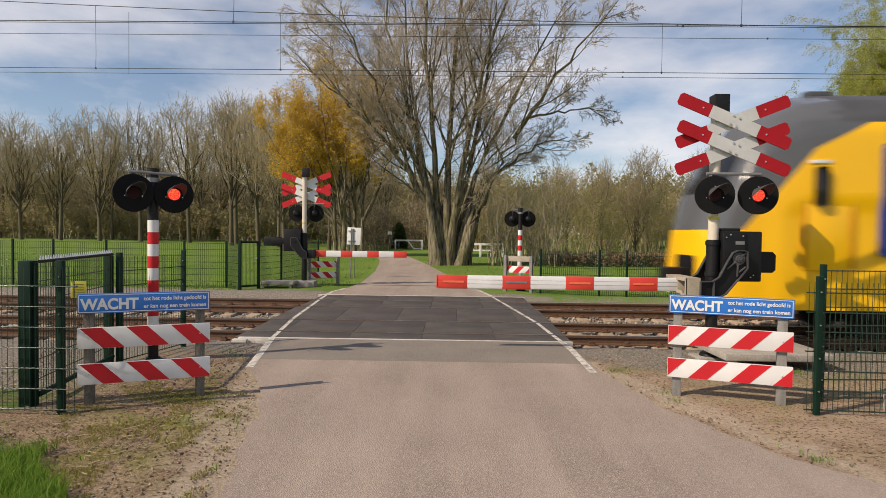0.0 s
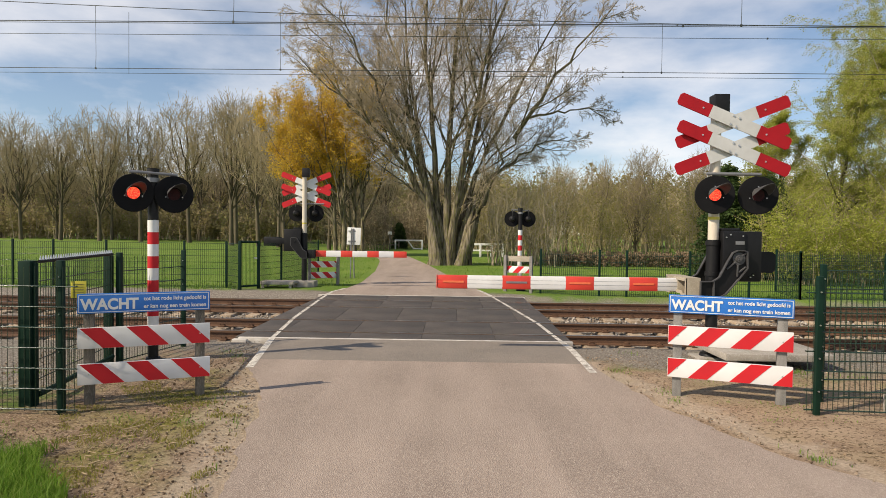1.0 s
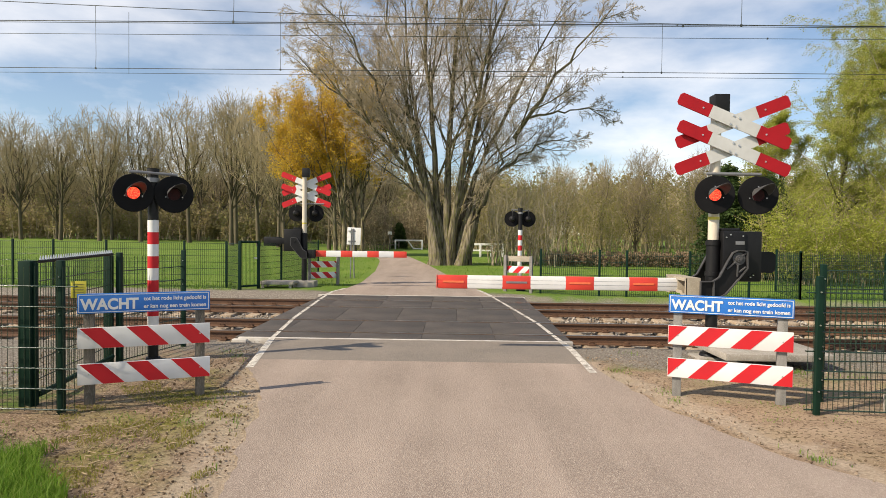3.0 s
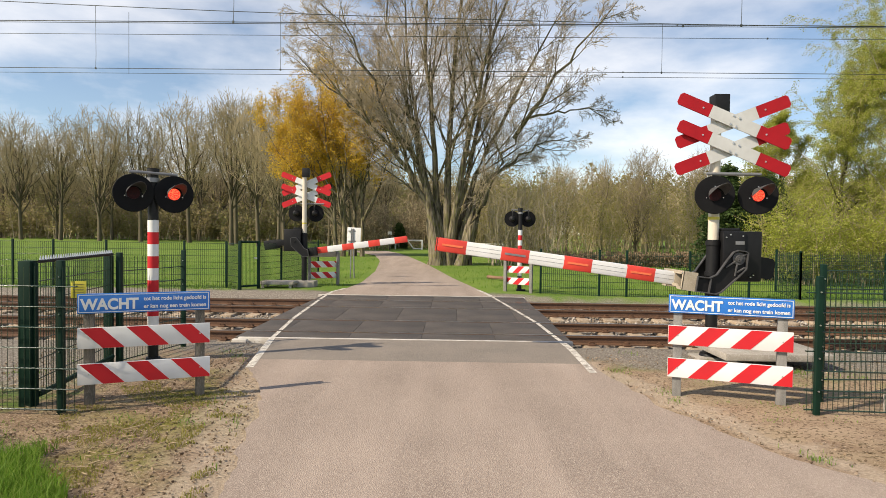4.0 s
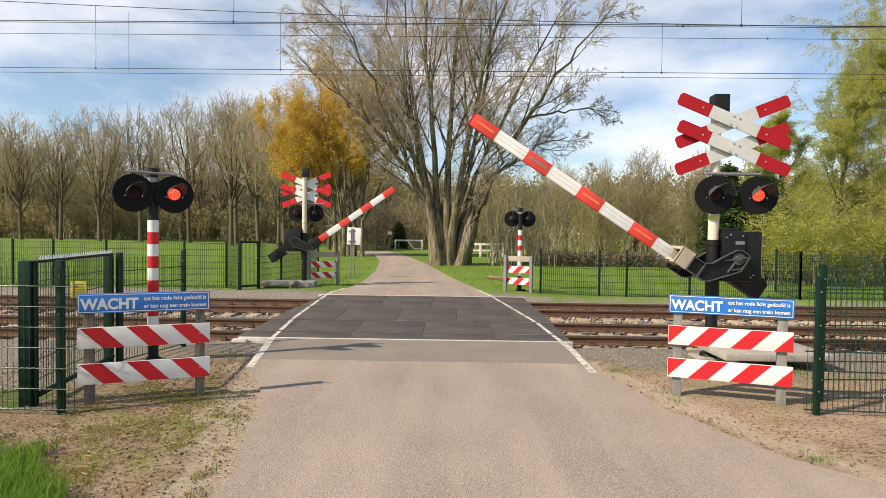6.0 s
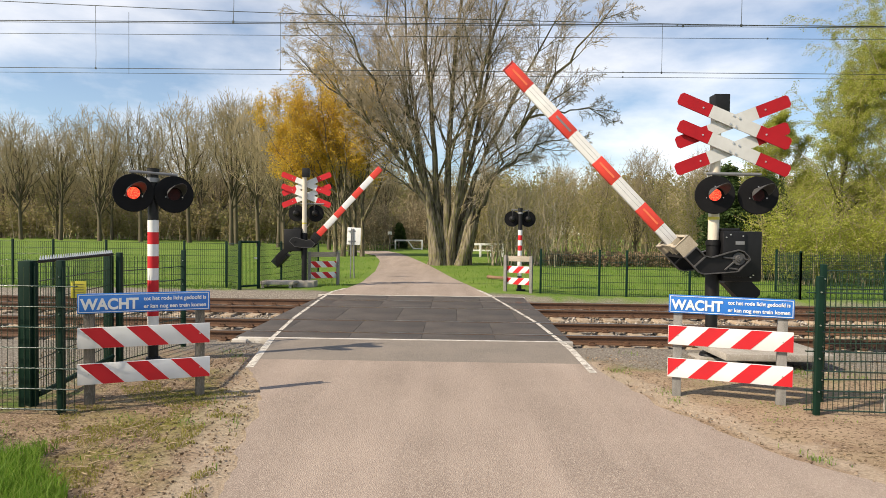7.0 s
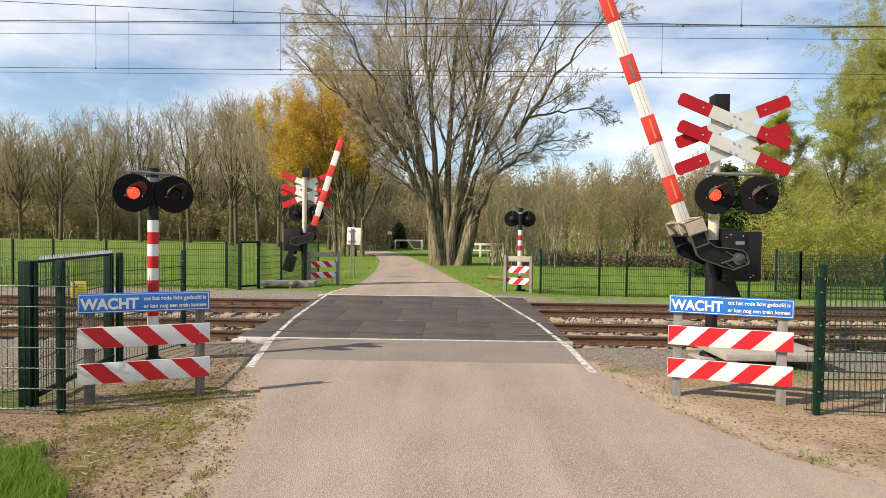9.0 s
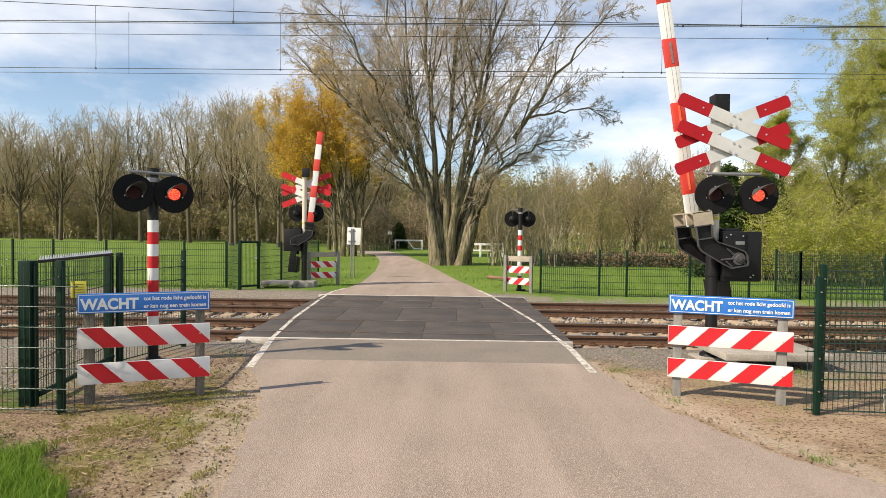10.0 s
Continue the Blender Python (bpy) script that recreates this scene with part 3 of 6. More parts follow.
def build_tracks():
    prof = [(-0.036, 0), (0.036, 0), (0.036, -0.035), (0.01, -0.05), (0.01, -0.13), (0.07, -0.145), (0.07, -0.16), (-0.07, -0.16), (-0.07, -0.145), (-0.01, -0.13), (-0.01, -0.05), (-0.036, -0.035)]
    for y in RAILS:
        rail = thing("rail", "rusty brown steel rail with a worn top", "rail", Matrix.Translation((0, y, 0)), "rails of both tracks", "structure")
        turn = Matrix.Rotation(radians(90), 4, "Z")
        part("rail_body", Geo().plate(prof, 160, turn), RAIL_SIDE, rail, smooth=False)
        part("running_surface", Geo().box(0, 0, 0.002, 160, 0.058, 0.004), RAIL_TOP, rail, "polished running surface")
    body = Geo()
    for sx in (-1, 1):
        body.box(0, sx * 0.78, -0.275, 0.27, 0.95, 0.21, 0.03)
    body.box(0, 0, -0.29, 0.22, 0.8, 0.16, 0.02)
    me = body.mesh("sleeper", SLEEPER, True)
    clip_me = []
    for s in (-1, 1):
        clip = Geo()
        clip.box(0, s * 0.115, -0.145, 0.13, 0.075, 0.035, 0.008).pipe([(-0.05, s * 0.1, -0.12), (-0.02, s * 0.14, -0.09), (0.03, s * 0.13, -0.10), (0.05, s * 0.09, -0.12)], 0.011, 6)
        clip_me.append(clip.mesh("rail_clip", RAIL_SIDE, True))
    for mid in (11.72, 15.43):
        for i in range(-26, 30):
            x = 0.10 + i * 0.60
            if -3.75 < x < 2.1:
                continue
            s = new("sleeper", me)
            s.matrix_basis = pose(x + random.uniform(-0.02, 0.02), mid, random.uniform(-0.006, 0.006), 0, 0, random.uniform(-0.6, 0.6))
            tagged(s, "stained concrete sleeper bedded in ballast", "sleeper", "sleepers of both tracks")
            for y in (-0.75, 0.75):
                for c_me in clip_me:
                    part("rail_clip", c_me, None, s, at=Matrix.Translation((0, y, 0)))
    # ballast
    n = 15000
    x = rng.uniform(-16, 17, n)
    y = rng.uniform(10.1, 18.0, n)
    keep = ~((x > -3.85) & (x < 2.2))
    for r in RAILS:
        keep &= np.abs(y - r) > 0.09
    x, y = x[keep], y[keep]
    n = len(x)
    z = -0.235 + 0.05 * rng.random(n) - 0.04 * (np.abs(y - 13.57) > 3.6)
    size = rng.uniform(0.022, 0.055, n)
    oct_v = np.array([(1, 0, 0), (0, 1, 0), (-1, 0, 0), (0, -1, 0), (0, 0, 0.8), (0, 0, -0.8)], float)
    oct_f = np.array([(0, 1, 4), (1, 2, 4), (2, 3, 4), (3, 0, 4), (1, 0, 5), (2, 1, 5), (3, 2, 5), (0, 3, 5)])
    jit = rng.uniform(0.6, 1.3, (n, 6, 1)) * oct_v[None]
    a = rng.uniform(0, 6.28, n)
    c, s_ = np.cos(a)[:, None], np.sin(a)[:, None]
    rx, ry = jit[..., 0] * c - jit[..., 1] * s_, jit[..., 0] * s_ + jit[..., 1] * c
    tilt = rng.uniform(-0.6, 0.6, n)[:, None]
    rz = jit[..., 2] + rx * tilt
    v = np.stack([rx, ry, rz], -1) * size[:, None, None] + np.stack([x, y, z], -1)[:, None, :]
    f = (np.arange(n)[:, None, None] * 6 + oct_f[None]).reshape(-1, 3)
    solid("ballast", mesh_np("ballast", v.reshape(-1, 3), f, STONES), None, "brown and grey crushed-stone ballast around the sleepers", "ballast", kind="stuff")
    bed = sheet([10.2, 10.4, 17.4, 17.9], [(9, -60), (20, -60)], [(9, 60), (20, 60)], -0.225, "ballast_bed", BALLAST, 8)
    tagged(new("ballast_bed", bed), "packed stony bed under both tracks", "track bed", kind="structure")


# ---- signals and barriers ----
FLASHERS = []


def signal_lamp(parent, x, z, face=-1, lit_first=False, hood=14):
    """A round black backplate with a hooded red lamp; face -1 looks towards the near road."""
    turn = Matrix.Translation((x, 0, z)) @ (Matrix() if face < 0 else Matrix.Rotation(math.pi, 4, "Z"))
    g = Geo()
    ring = 40
    vs = []
    for r, yy in ((0.098, -0.012), (0.298, -0.012), (0.305, -0.004), (0.305, 0.010), (0.098, 0.010)):
        vs.append([g.bm.verts.new((r * math.cos(a), yy, r * math.sin(a))) for a in (2 * math.pi * i / ring for i in range(ring))])
    for k in range(5):
        a, b = vs[k], vs[(k + 1) % 5]
        for i in range(ring):
            g.bm.faces.new((a[i], a[(i + 1) % ring], b[(i + 1) % ring], b[i]))
    lamp = part("signal_lamp", g, BLACK_MATT, parent, "round black backplate with a hooded red lamp", at=turn)
    house = Geo()
    house.tube((0, 0.010, 0), (0, 0.17, 0), 0.118, 0.10, 24).tube((0, 0.17, 0), (0, 0.23, 0), 0.10, 0.045, 24)
    house.pipe([(0, 0.19, 0.02), (0, 0.20, 0.22), (0, 0.12, 0.33)], 0.022)
    cup = Geo().tube((0, -0.02, 0), (0, 0.012, 0), 0.112, 0.112, 28, cap=False)
    part("housing", house, BLACK, lamp)
    part("bezel", cup, BLACK_MATT, lamp)
    # visor: the upper part of a tapered tube
    h = Geo()
    rows = []
    for d, r in ((0.0, 0.118), (0.16, 0.132), (0.32, 0.146)):
        rows.append([])
        for i in range(25):
            a = radians(-34 + 248 * i / 24)
            reach = d * (0.10 + 0.90 * max(0.0, math.sin(a * 0.92 + 0.1)) ** 0.8)
            rows[-1].append((h.bm.verts.new((r * math.cos(a), -0.012 - reach, r * math.sin(a))), h.bm.verts.new(((r - 0.006) * math.cos(a), -0.012 - reach, (r - 0.006) * math.sin(a)))))
    for p, q in zip(rows, rows[1:]):
        for i in range(24):
            h.bm.faces.new((p[i][0], p[i + 1][0], q[i + 1][0], q[i][0]))
            h.bm.faces.new((p[i][1], q[i][1], q[i + 1][1], p[i + 1][1]))
    for i in range(24):
        q = rows[-1]
        h.bm.faces.new((q[i][0], q[i + 1][0], q[i + 1][1], q[i][1]))
    # the hood's sunlit outside is put into its lighter colour
    part("visor", h, RIM, lamp, "grey-black visor hood", at=pose(0, 0, 0, -4, 0, hood))
    for a in (90, 200, 340):
        part("bolt", Geo().tube((0.135 * math.cos(radians(a)), -0.022, 0.135 * math.sin(radians(a))), (0.135 * math.cos(radians(a)), -0.010, 0.135 * math.sin(radians(a))), 0.009, n=8), CHROME, lamp)
    # the optic: one face of lit diodes, the other of dark glass, on an upright pin
    optic = Geo()
    optic.tube((0, -0.006, 0), (0, 0.006, 0), 0.095, 0.095, 32)
    me = optic.mesh("optic", LENS_OFF, False)
    me.materials.append(LENS_LIT)
    for f in me.polygons:
        if f.normal.y < -0.9:
            f.material_index = 1
    ob = part("optic", me, None, lamp, "red diode optic that shows its lit face by turns", at=Matrix.Translation((0, -0.006, 0)))
    FLASHERS.append((ob, lit_first))
    return lamp


def light_post(x, y, face, label):
    """A slim red and white banded post with two lamps."""
    t = thing("warning_light_post", label, "crossing light", Matrix.Translation((x, y, 0)), "posts with two red lamps")
    part("mast", Geo().tube((0, 0, -0.1), (0, 0, 2.63), 0.068, 0.068, 24), BLACK, t, "black steel mast")
    z = 0.455
    for i in range(9):
        h = 0.165
        part("mast_band", Geo().tube((0, 0, z), (0, 0, z + h), 0.0715, 0.0715, 24), WHITE if i % 2 == 0 else RED, t)
        z += h
    part("cap", Geo().tube((0, 0, 2.59), (0, 0, 2.65), 0.082, 0.08, 20), BLACK, t)
    part("crossbar", Geo().tube((-0.30, face * 0.075, 2.59), (0.30, face * 0.075, 2.57), 0.020, n=10), GREY_METAL, t, "grey crossbar", at=pose(0, 0, 0, 0, 0, 33 if face < 0 else 0))
    part("collar", Geo().tube((0, 0, 2.46), (0, 0, 2.52), 0.08, 0.08, 20), GREY_METAL, t)
    part("foot", Geo().tube((0, 0, -0.05), (0, 0, 0.05), 0.12, 0.09, 20).box(0.12, -0.05, 0.0, 0.14, 0.1, 0.08, 0.02), BLACK, t)
    f = -0.10 if face < 0 else 0.10
    for s in (-1, 1):
        lamp = signal_lamp(t, s * 0.262, 2.30, face, s * face > 0)
        turn = 33 if face < 0 else 180
        c, q = math.cos(radians(33 if face < 0 else 0)), math.sin(radians(33 if face < 0 else 0))
        lamp.matrix_basis = pose(s * 0.252 * c - f * q, s * 0.252 * q + f * c, 2.30, 0, 0, turn) @ Matrix.Diagonal((0.835, 0.835, 0.835, 1))
    return t


def cross_plate(parent, cx, cz, tilt, y, white, red, length=1.76, width=0.185):
    """One white arm of the cross with red ends and a bent sheet edge."""
    m = Matrix.Translation((cx, y, cz)) @ Matrix.Rotation(radians(-tilt), 4, "Y")
    h, w, c = length / 2, width / 2, 0.034
    arm = part("cross_arm", Geo().plate([(-h + 0.50, -w), (h - 0.50, -w), (h - 0.50, w), (-h + 0.50, w)], 0.022), white, parent, "white cross arm with red ends", at=m, smooth=False)
    for s in (-1, 1):
        o = [(s * (h - 0.499), -w), (s * (h - c), -w), (s * h, -w + c), (s * h, w - c), (s * (h - c), w), (s * (h - 0.499), w)]
        part("red_tip", Geo().plate(o, 0.024), red, arm, smooth=False)
        part("bolt", Geo().tube((s * (h - 0.38), -0.02, 0.0), (s * (h - 0.38), 0.012, 0.0), 0.013, n=8), CHROME, arm)
        for k in (-1, 1):
            part("bolt", Geo().tube((s * 0.045, -0.024, k * 0.065), (s * 0.045, 0.012, k * 0.065), 0.015, n=8), CHROME, arm)
    return arm


BOOMS = {}


def barrier(x, y, side, face, label):
    """Mast with cross, two lamps, drive box and a boom that reaches to side (-1 or 1); face -1 looks towards the near road."""
    t = thing("crossing_barrier", label, "level crossing barrier", Matrix.Translation((x, y, 0)), "barrier installations")
    part("mast_foot", Geo().tube((0, 0, 0.0), (0, 0, 0.95), 0.085, 0.085, 24).tube((0, 0, 0.0), (0, 0, 0.06), 0.17, 0.15, 24).box(0.02, -0.08, 0.12, 0.30, 0.16, 0.10, 0.02).tube((0.10, -0.12, 0.07), (0.30, -0.12, 0.05), 0.05, n=12), BLACK, t, "black steel lower mast")
    part("mast", Geo().tube((0, 0, 1.7), (0, 0, 3.75), 0.078, 0.074, 28), CREAM, t, "cream painted mast")
    part("mast_sleeve", Geo().tube((0, 0, 0.9), (0, 0, 1.76), 0.098, 0.098, 24).tube((0, 0, 1.68), (0, 0, 1.74), 0.112, n=24).tube((0, 0, 1.22), (0, 0, 1.28), 0.112, n=24), BLACK, t)
    part("yellow_band", Geo().tube((0, 0, 2.06), (0, 0, 2.105), 0.081, n=28), YELLOW, t)
    part("mast_cap", Geo().box(0.045, 0, 3.76, 0.22, 0.22, 0.30, 0.01), BLACK, t, "dark square mast cap")
    k = face
    part("crossbar", Geo().tube((-0.16, k * 0.09, 2.735), (0.64, k * 0.09, 2.735), 0.024, n=10), GREY_METAL, t)
    for c in (-0.065, 0.565) if side < 0 else (-0.30, 0.33):
        lamp = signal_lamp(t, c, 2.42, face, (c < 0.2) == (face < 0), 22 if face < 0 else 14)
        lamp.matrix_basis = pose(c, k * 0.17, 2.42, 0, 0, -10 if face < 0 else 180) @ Matrix.Diagonal((0.92, 0.92, 0.92, 1))
    cx = 0.205 if face < 0 else 0.03
    # the near cross is coloured darker than the far one
    cross_tones = (CROSS_WHITE, CROSS_RED) if face < 0 else (WHITE, RED)
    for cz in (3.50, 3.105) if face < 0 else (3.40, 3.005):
        cross_plate(t, cx, cz, 22.5 * face, k * 0.150, *cross_tones)
        cross_plate(t, cx, cz, -21.5 * face, k * 0.095, *cross_tones)
    # drive box
    b = -side
    part("drive_box", Geo().box(b * 0.36, -0.0, 1.52, 0.56, 0.36, 0.74, 0.025).box(b * 0.22, 0, 1.91, 0.26, 0.22, 0.05, 0.01), BLACK, t, "black barrier drive box")
    part("box_door", Geo().box(b * 0.22, k * 0.195, 1.55, 0.32, 0.035, 0.66, 0.012), BLACK, t)
    part("rating_plate", Geo().box(b * 0.30, k * 0.216, 1.72, 0.13, 0.004, 0.05), GREY_METAL, t, "small grey plate")
    for q in ((0.10, 1.80), (0.16, 1.84), (0.34, 1.82), (0.46, 1.22), (0.50, 1.25)):
        part("bolt", Geo().tube((b * q[0], k * 0.20, q[1]), (b * q[0], k * 0.226, q[1]), 0.011, n=8), CHROME, t)
    # the moving arm, about the pivot on the box
    near = face < 0
    pv = (b * (0.27 if near else 0.28), 0, 1.49)
    # where the boom starts, its length, bands, the clamp's end, the fork's middle and half gap
    x0, length, segs, grip, mid, gap = (-0.53, 3.864, 8, -0.75, 0.165, 0.40) if near else (-0.60, 3.08, 7, -0.60, 0.0, 0.235)
    bz = -0.423 if near else -0.41
    inner = grip + 0.19
    arm = Geo()
    outline = [(-0.03, 0.125), (0.075, 0.125), (0.12, 0.105), (0.127, -0.14), (0.05, -0.245), (-0.09, -0.415), (-0.18, -0.525), (-0.255, -0.565), (inner, -0.565), (inner, -0.335), (-0.38, -0.33), (-0.29, -0.27), (-0.17, -0.03), (-0.10, 0.09)]
    outline = [(x_ * b, z_) for x_, z_ in outline]
    for s in (-1, 1):
        arm.plate(outline, 0.014, Matrix.Translation((0, mid + s * gap, 0)))
    arm.box(b * (inner + 0.015), mid, -0.45, 0.014, 2 * gap, 0.225, 0.0)
    fork = part("boom_arm", arm, BLACK, t, "black forked boom arm that turns on the drive box", at=Matrix.Translation(pv), smooth=False)
    for s in (-1, 1):
        # flange coloured lighter than the arm, as if its edges were lit
        part("arm_flange", Geo().ring(outline, 0.014, mid + s * gap + k * 0.055, mid + s * gap - k * 0.008), RIM, fork, "edge flange in lightened black", smooth=False)
        part("stiffener", Geo().box(b * (inner + 0.20), mid + s * gap + k * 0.025, -0.45, 0.016, 0.05, 0.22), RIM, fork)
    part("hub", Geo().tube((0, k * 0.26, 0), (0, k * 0.285, 0), 0.058, 0.05, n=20), RIM, fork)
    part("axle", Geo().tube((0, mid - gap - 0.03, 0), (0, mid + gap + 0.03, 0), 0.035, n=16), BLACK, fork)
    part("axle_nut", Geo().tube((0, k * 0.285, 0), (0, k * 0.31, 0), 0.028, n=6), RIM, fork)
    part("hub_boss", Geo().tube((0, k * 0.240, 0), (0, k * 0.262, 0), 0.092, n=24), RIM, fork)
    for p_, q_ in (((-0.17, -0.15), (-0.05, -0.05)), ((-0.015, -0.09), (-0.02, -0.26)), ((0.10, -0.12), (0.0, -0.20)), ((0.04, 0.04), (0.11, 0.09))):
        part("rib", Geo().tube((b * p_[0], k * 0.258, p_[1]), (b * q_[0], k * 0.258, q_[1]), 0.014, n=6), RIM, fork)
    if near:
        part("counterweight", Geo().plate([(b * 0.33, 0.09), (b * 0.80, 0.09), (b * 0.85, 0.04), (b * 0.85, -0.19), (b * 0.80, -0.235), (b * 0.33, -0.235)], 0.20, Matrix.Translation((0, 0.45, 0))), BLACK, fork, "black counterweight block", smooth=False)
        part("weight_arm", Geo().box(b * 0.20, 0.52, -0.07, 0.50, 0.06, 0.18, 0.01), BLACK, fork)
        clamp = Geo().box(b * (grip + 0.10), mid, -0.297, 0.21, 2 * gap + 0.03, 0.014)
        for s in (-1, 1):
            clamp.box(b * (grip + 0.10), mid + s * (gap + 0.008), -0.435, 0.21, 0.014, 0.262)
        part("clamp", clamp, CLAMP_TAN, fork, "dusty beige boom clamp")
        w_ = gap + 0.015
        part("clamp_end", Geo().ring([(-w_, -0.295), (w_, -0.295), (w_, -0.565), (0.24, -0.565), (0.20, -0.535), (-0.20, -0.535), (-0.24, -0.565), (-w_, -0.565)], 0.045, -0.008, 0.008, Matrix.Translation((b * grip, mid, 0)) @ Matrix.Rotation(radians(90), 4, "Z")), CLAMP_TAN, fork, smooth=False)
        for s in (-1, 1):
            part("cheek", Geo().box(b * (grip + 0.09), mid + s * 0.062, bz, 0.18, 0.014, 0.235, 0.004), CLAMP_TAN, fork)
            for z_ in (-0.32, -0.53):
                part("clamp_bolt", Geo().tube((b * (grip - 0.02), mid + s * (w_ - 0.03), z_), (b * (grip + 0.01), mid + s * (w_ - 0.03), z_), 0.012, n=6), CHROME, fork)
    else:
        part("counterweight", Geo().box(b * 0.78, 0.03, -0.02, 0.52, 0.40, 0.30, 0.03).box(b * 0.25, 0.19, -0.02, 0.4, 0.03, 0.16, 0.008).box(b * 0.39, -0.16, -0.0, 0.78, 0.03, 0.20, 0.008), BLACK, fork, "black counterweight block")
        part("clamp", Geo().box(b * (x0 + 0.085), 0, -0.425, 0.17, 0.30, 0.28, 0.012).box(b * (x0 - 0.03), k * -0.11, -0.42, 0.10, 0.13, 0.29, 0.012), BLACK, fork, "boom clamp")
    part("boom", Geo().box(b * (x0 - length / 2), mid, bz, length, 0.075, 0.205, 0.034), WHITE, fork, "white boom with red bands")
    step = length / segs
    for i in range(4):
        c = x0 - (segs - 0.5 - 2 * i) * step
        part("red_band", Geo().box(b * c, mid, bz, step, 0.080, 0.210, 0.036), BOOM_RED, fork)
        part("reflector", Geo().box(b * c, mid + k * 0.043, bz + 0.005, step * 0.66, 0.008, 0.03), ORANGE if i != 1 else GREY_METAL, fork, "small reflector strip")
    for dz in (0.035, -0.025):
        part("rib_line", Geo().box(b * (x0 - length / 2), mid + k * 0.0375, bz + dz, length * 0.995, 0.004, 0.004), GREY_METAL, fork)
    part("boom_tip", Geo().box(b * (x0 - length - 0.008), mid, bz, 0.016, 0.08, 0.21, 0.006), BOOM_RED, fork)
    BOOMS[face] = (fork, pv, b)
    return t


# ---- boards, fences ----
def warning_board(a, b, face_text, posts, label):
    """Two posts with striped boards; with the blue notice where face_text holds."""
    a, b = Vector((*a, 0)), Vector((*b, 0))
    d = (b - a).normalized()
    span = (b - a).length
    back = 1 if not face_text else -1
    m = Matrix.Translation((a + b) / 2) @ Matrix.Rotation(math.atan2(d.y, d.x), 4, "Z")
    t = thing("warning_board", label, "striped barrier board", m, "striped boards beside the crossing")
    for s in (-1, 1):
        part("post", Geo().box(s * span / 2, 0.0, 0.50, 0.095, 0.085, 1.26, 0.008), posts, t)
    w = span + 0.20 if face_text else span - 0.02
    slant = 1 if a.x < 0 else -1
    for z in (0.69, 0.32):
        board = part("striped_board", Geo().box(0, back * 0.062, z, w, 0.03, 0.215, 0.004), WHITE, t, "white board with slanted red stripes")
        for i in range(4):
            h = 0.105
            if slant > 0:
                x0 = -w / 2 + 0.02 + i * 0.425
                o = [(x0, h), (x0 + 0.20, h), (x0 + 0.41, -h), (x0 + 0.21, -h)]
            else:
                x0 = -w / 2 - 0.21 + i * 0.425
                o = [(x0, -h), (x0 + 0.20, -h), (x0 + 0.41, h), (x0 + 0.21, h)]
            lim = w / 2 - 0.003
            poly = o
            for lim_x, keep_less in ((lim, True), (-lim, False)):
                res = []
                for p, q in zip(poly, poly[1:] + poly[:1]):
                    pi = p[0] <= lim_x if keep_less else p[0] >= lim_x
                    qi = q[0] <= lim_x if keep_less else q[0] >= lim_x
                    if pi:
                        res.append(p)
                    if pi != qi:
                        f = (lim_x - p[0]) / (q[0] - p[0])
                        res.append((lim_x, p[1] + f * (q[1] - p[1])))
                poly = res
                if len(poly) < 3:
                    break
            if len(poly) >= 3:
                part("red_stripe", Geo().plate(poly, 0.004, Matrix.Translation((0, -0.079 if face_text else 0.045, z))), RED, board, smooth=False)
        for s in (-1, 1):
            part("bolt", Geo().tube((s * span / 2, -0.082, z), (s * span / 2, -0.07, z), 0.008, n=8), CHROME, board)
    if face_text:
        sign = part("blue_notice", Geo().box(0, -0.060, 1.045, w, 0.024, 0.205, 0.006), BLUE, t, "blue notice with white lettering")
        e = 0.006
        for cx, cz, sx, sz in ((0, 0.088, w - 0.03, e), (0, -0.088, w - 0.03, e), (-w / 2 + 0.015, 0, e, 0.176), (w / 2 - 0.015, 0, e, 0.176)):
            part("white_edge", Geo().box(cx, -0.0735, 1.045 + cz, sx, 0.004, sz), WHITE, sign)
        up = Matrix.Rotation(radians(90), 4, "X")
        part("lettering", letters("WACHT", 0.155, WHITE, Matrix.Translation((-w / 2 + 0.026, -0.075, 0.985)) @ up, 0.535, 0.036), None, sign)
        part("lettering", letters("tot het rode licht gedoofd is", 0.058, WHITE, Matrix.Translation((-w / 2 + 0.61, -0.075, 1.065)) @ up, w - 0.65, 0.022), None, sign)
        part("lettering", letters("er kan nog een trein komen", 0.058, WHITE, Matrix.Translation((-w / 2 + 0.61, -0.075, 0.985)) @ up, w - 0.65, 0.022), None, sign)
    else:
        part("top_rail", Geo().box(0, 0.055, 1.03, w, 0.04, 0.17, 0.008), PLANK, t, "plain pale back of the notice")
    return t


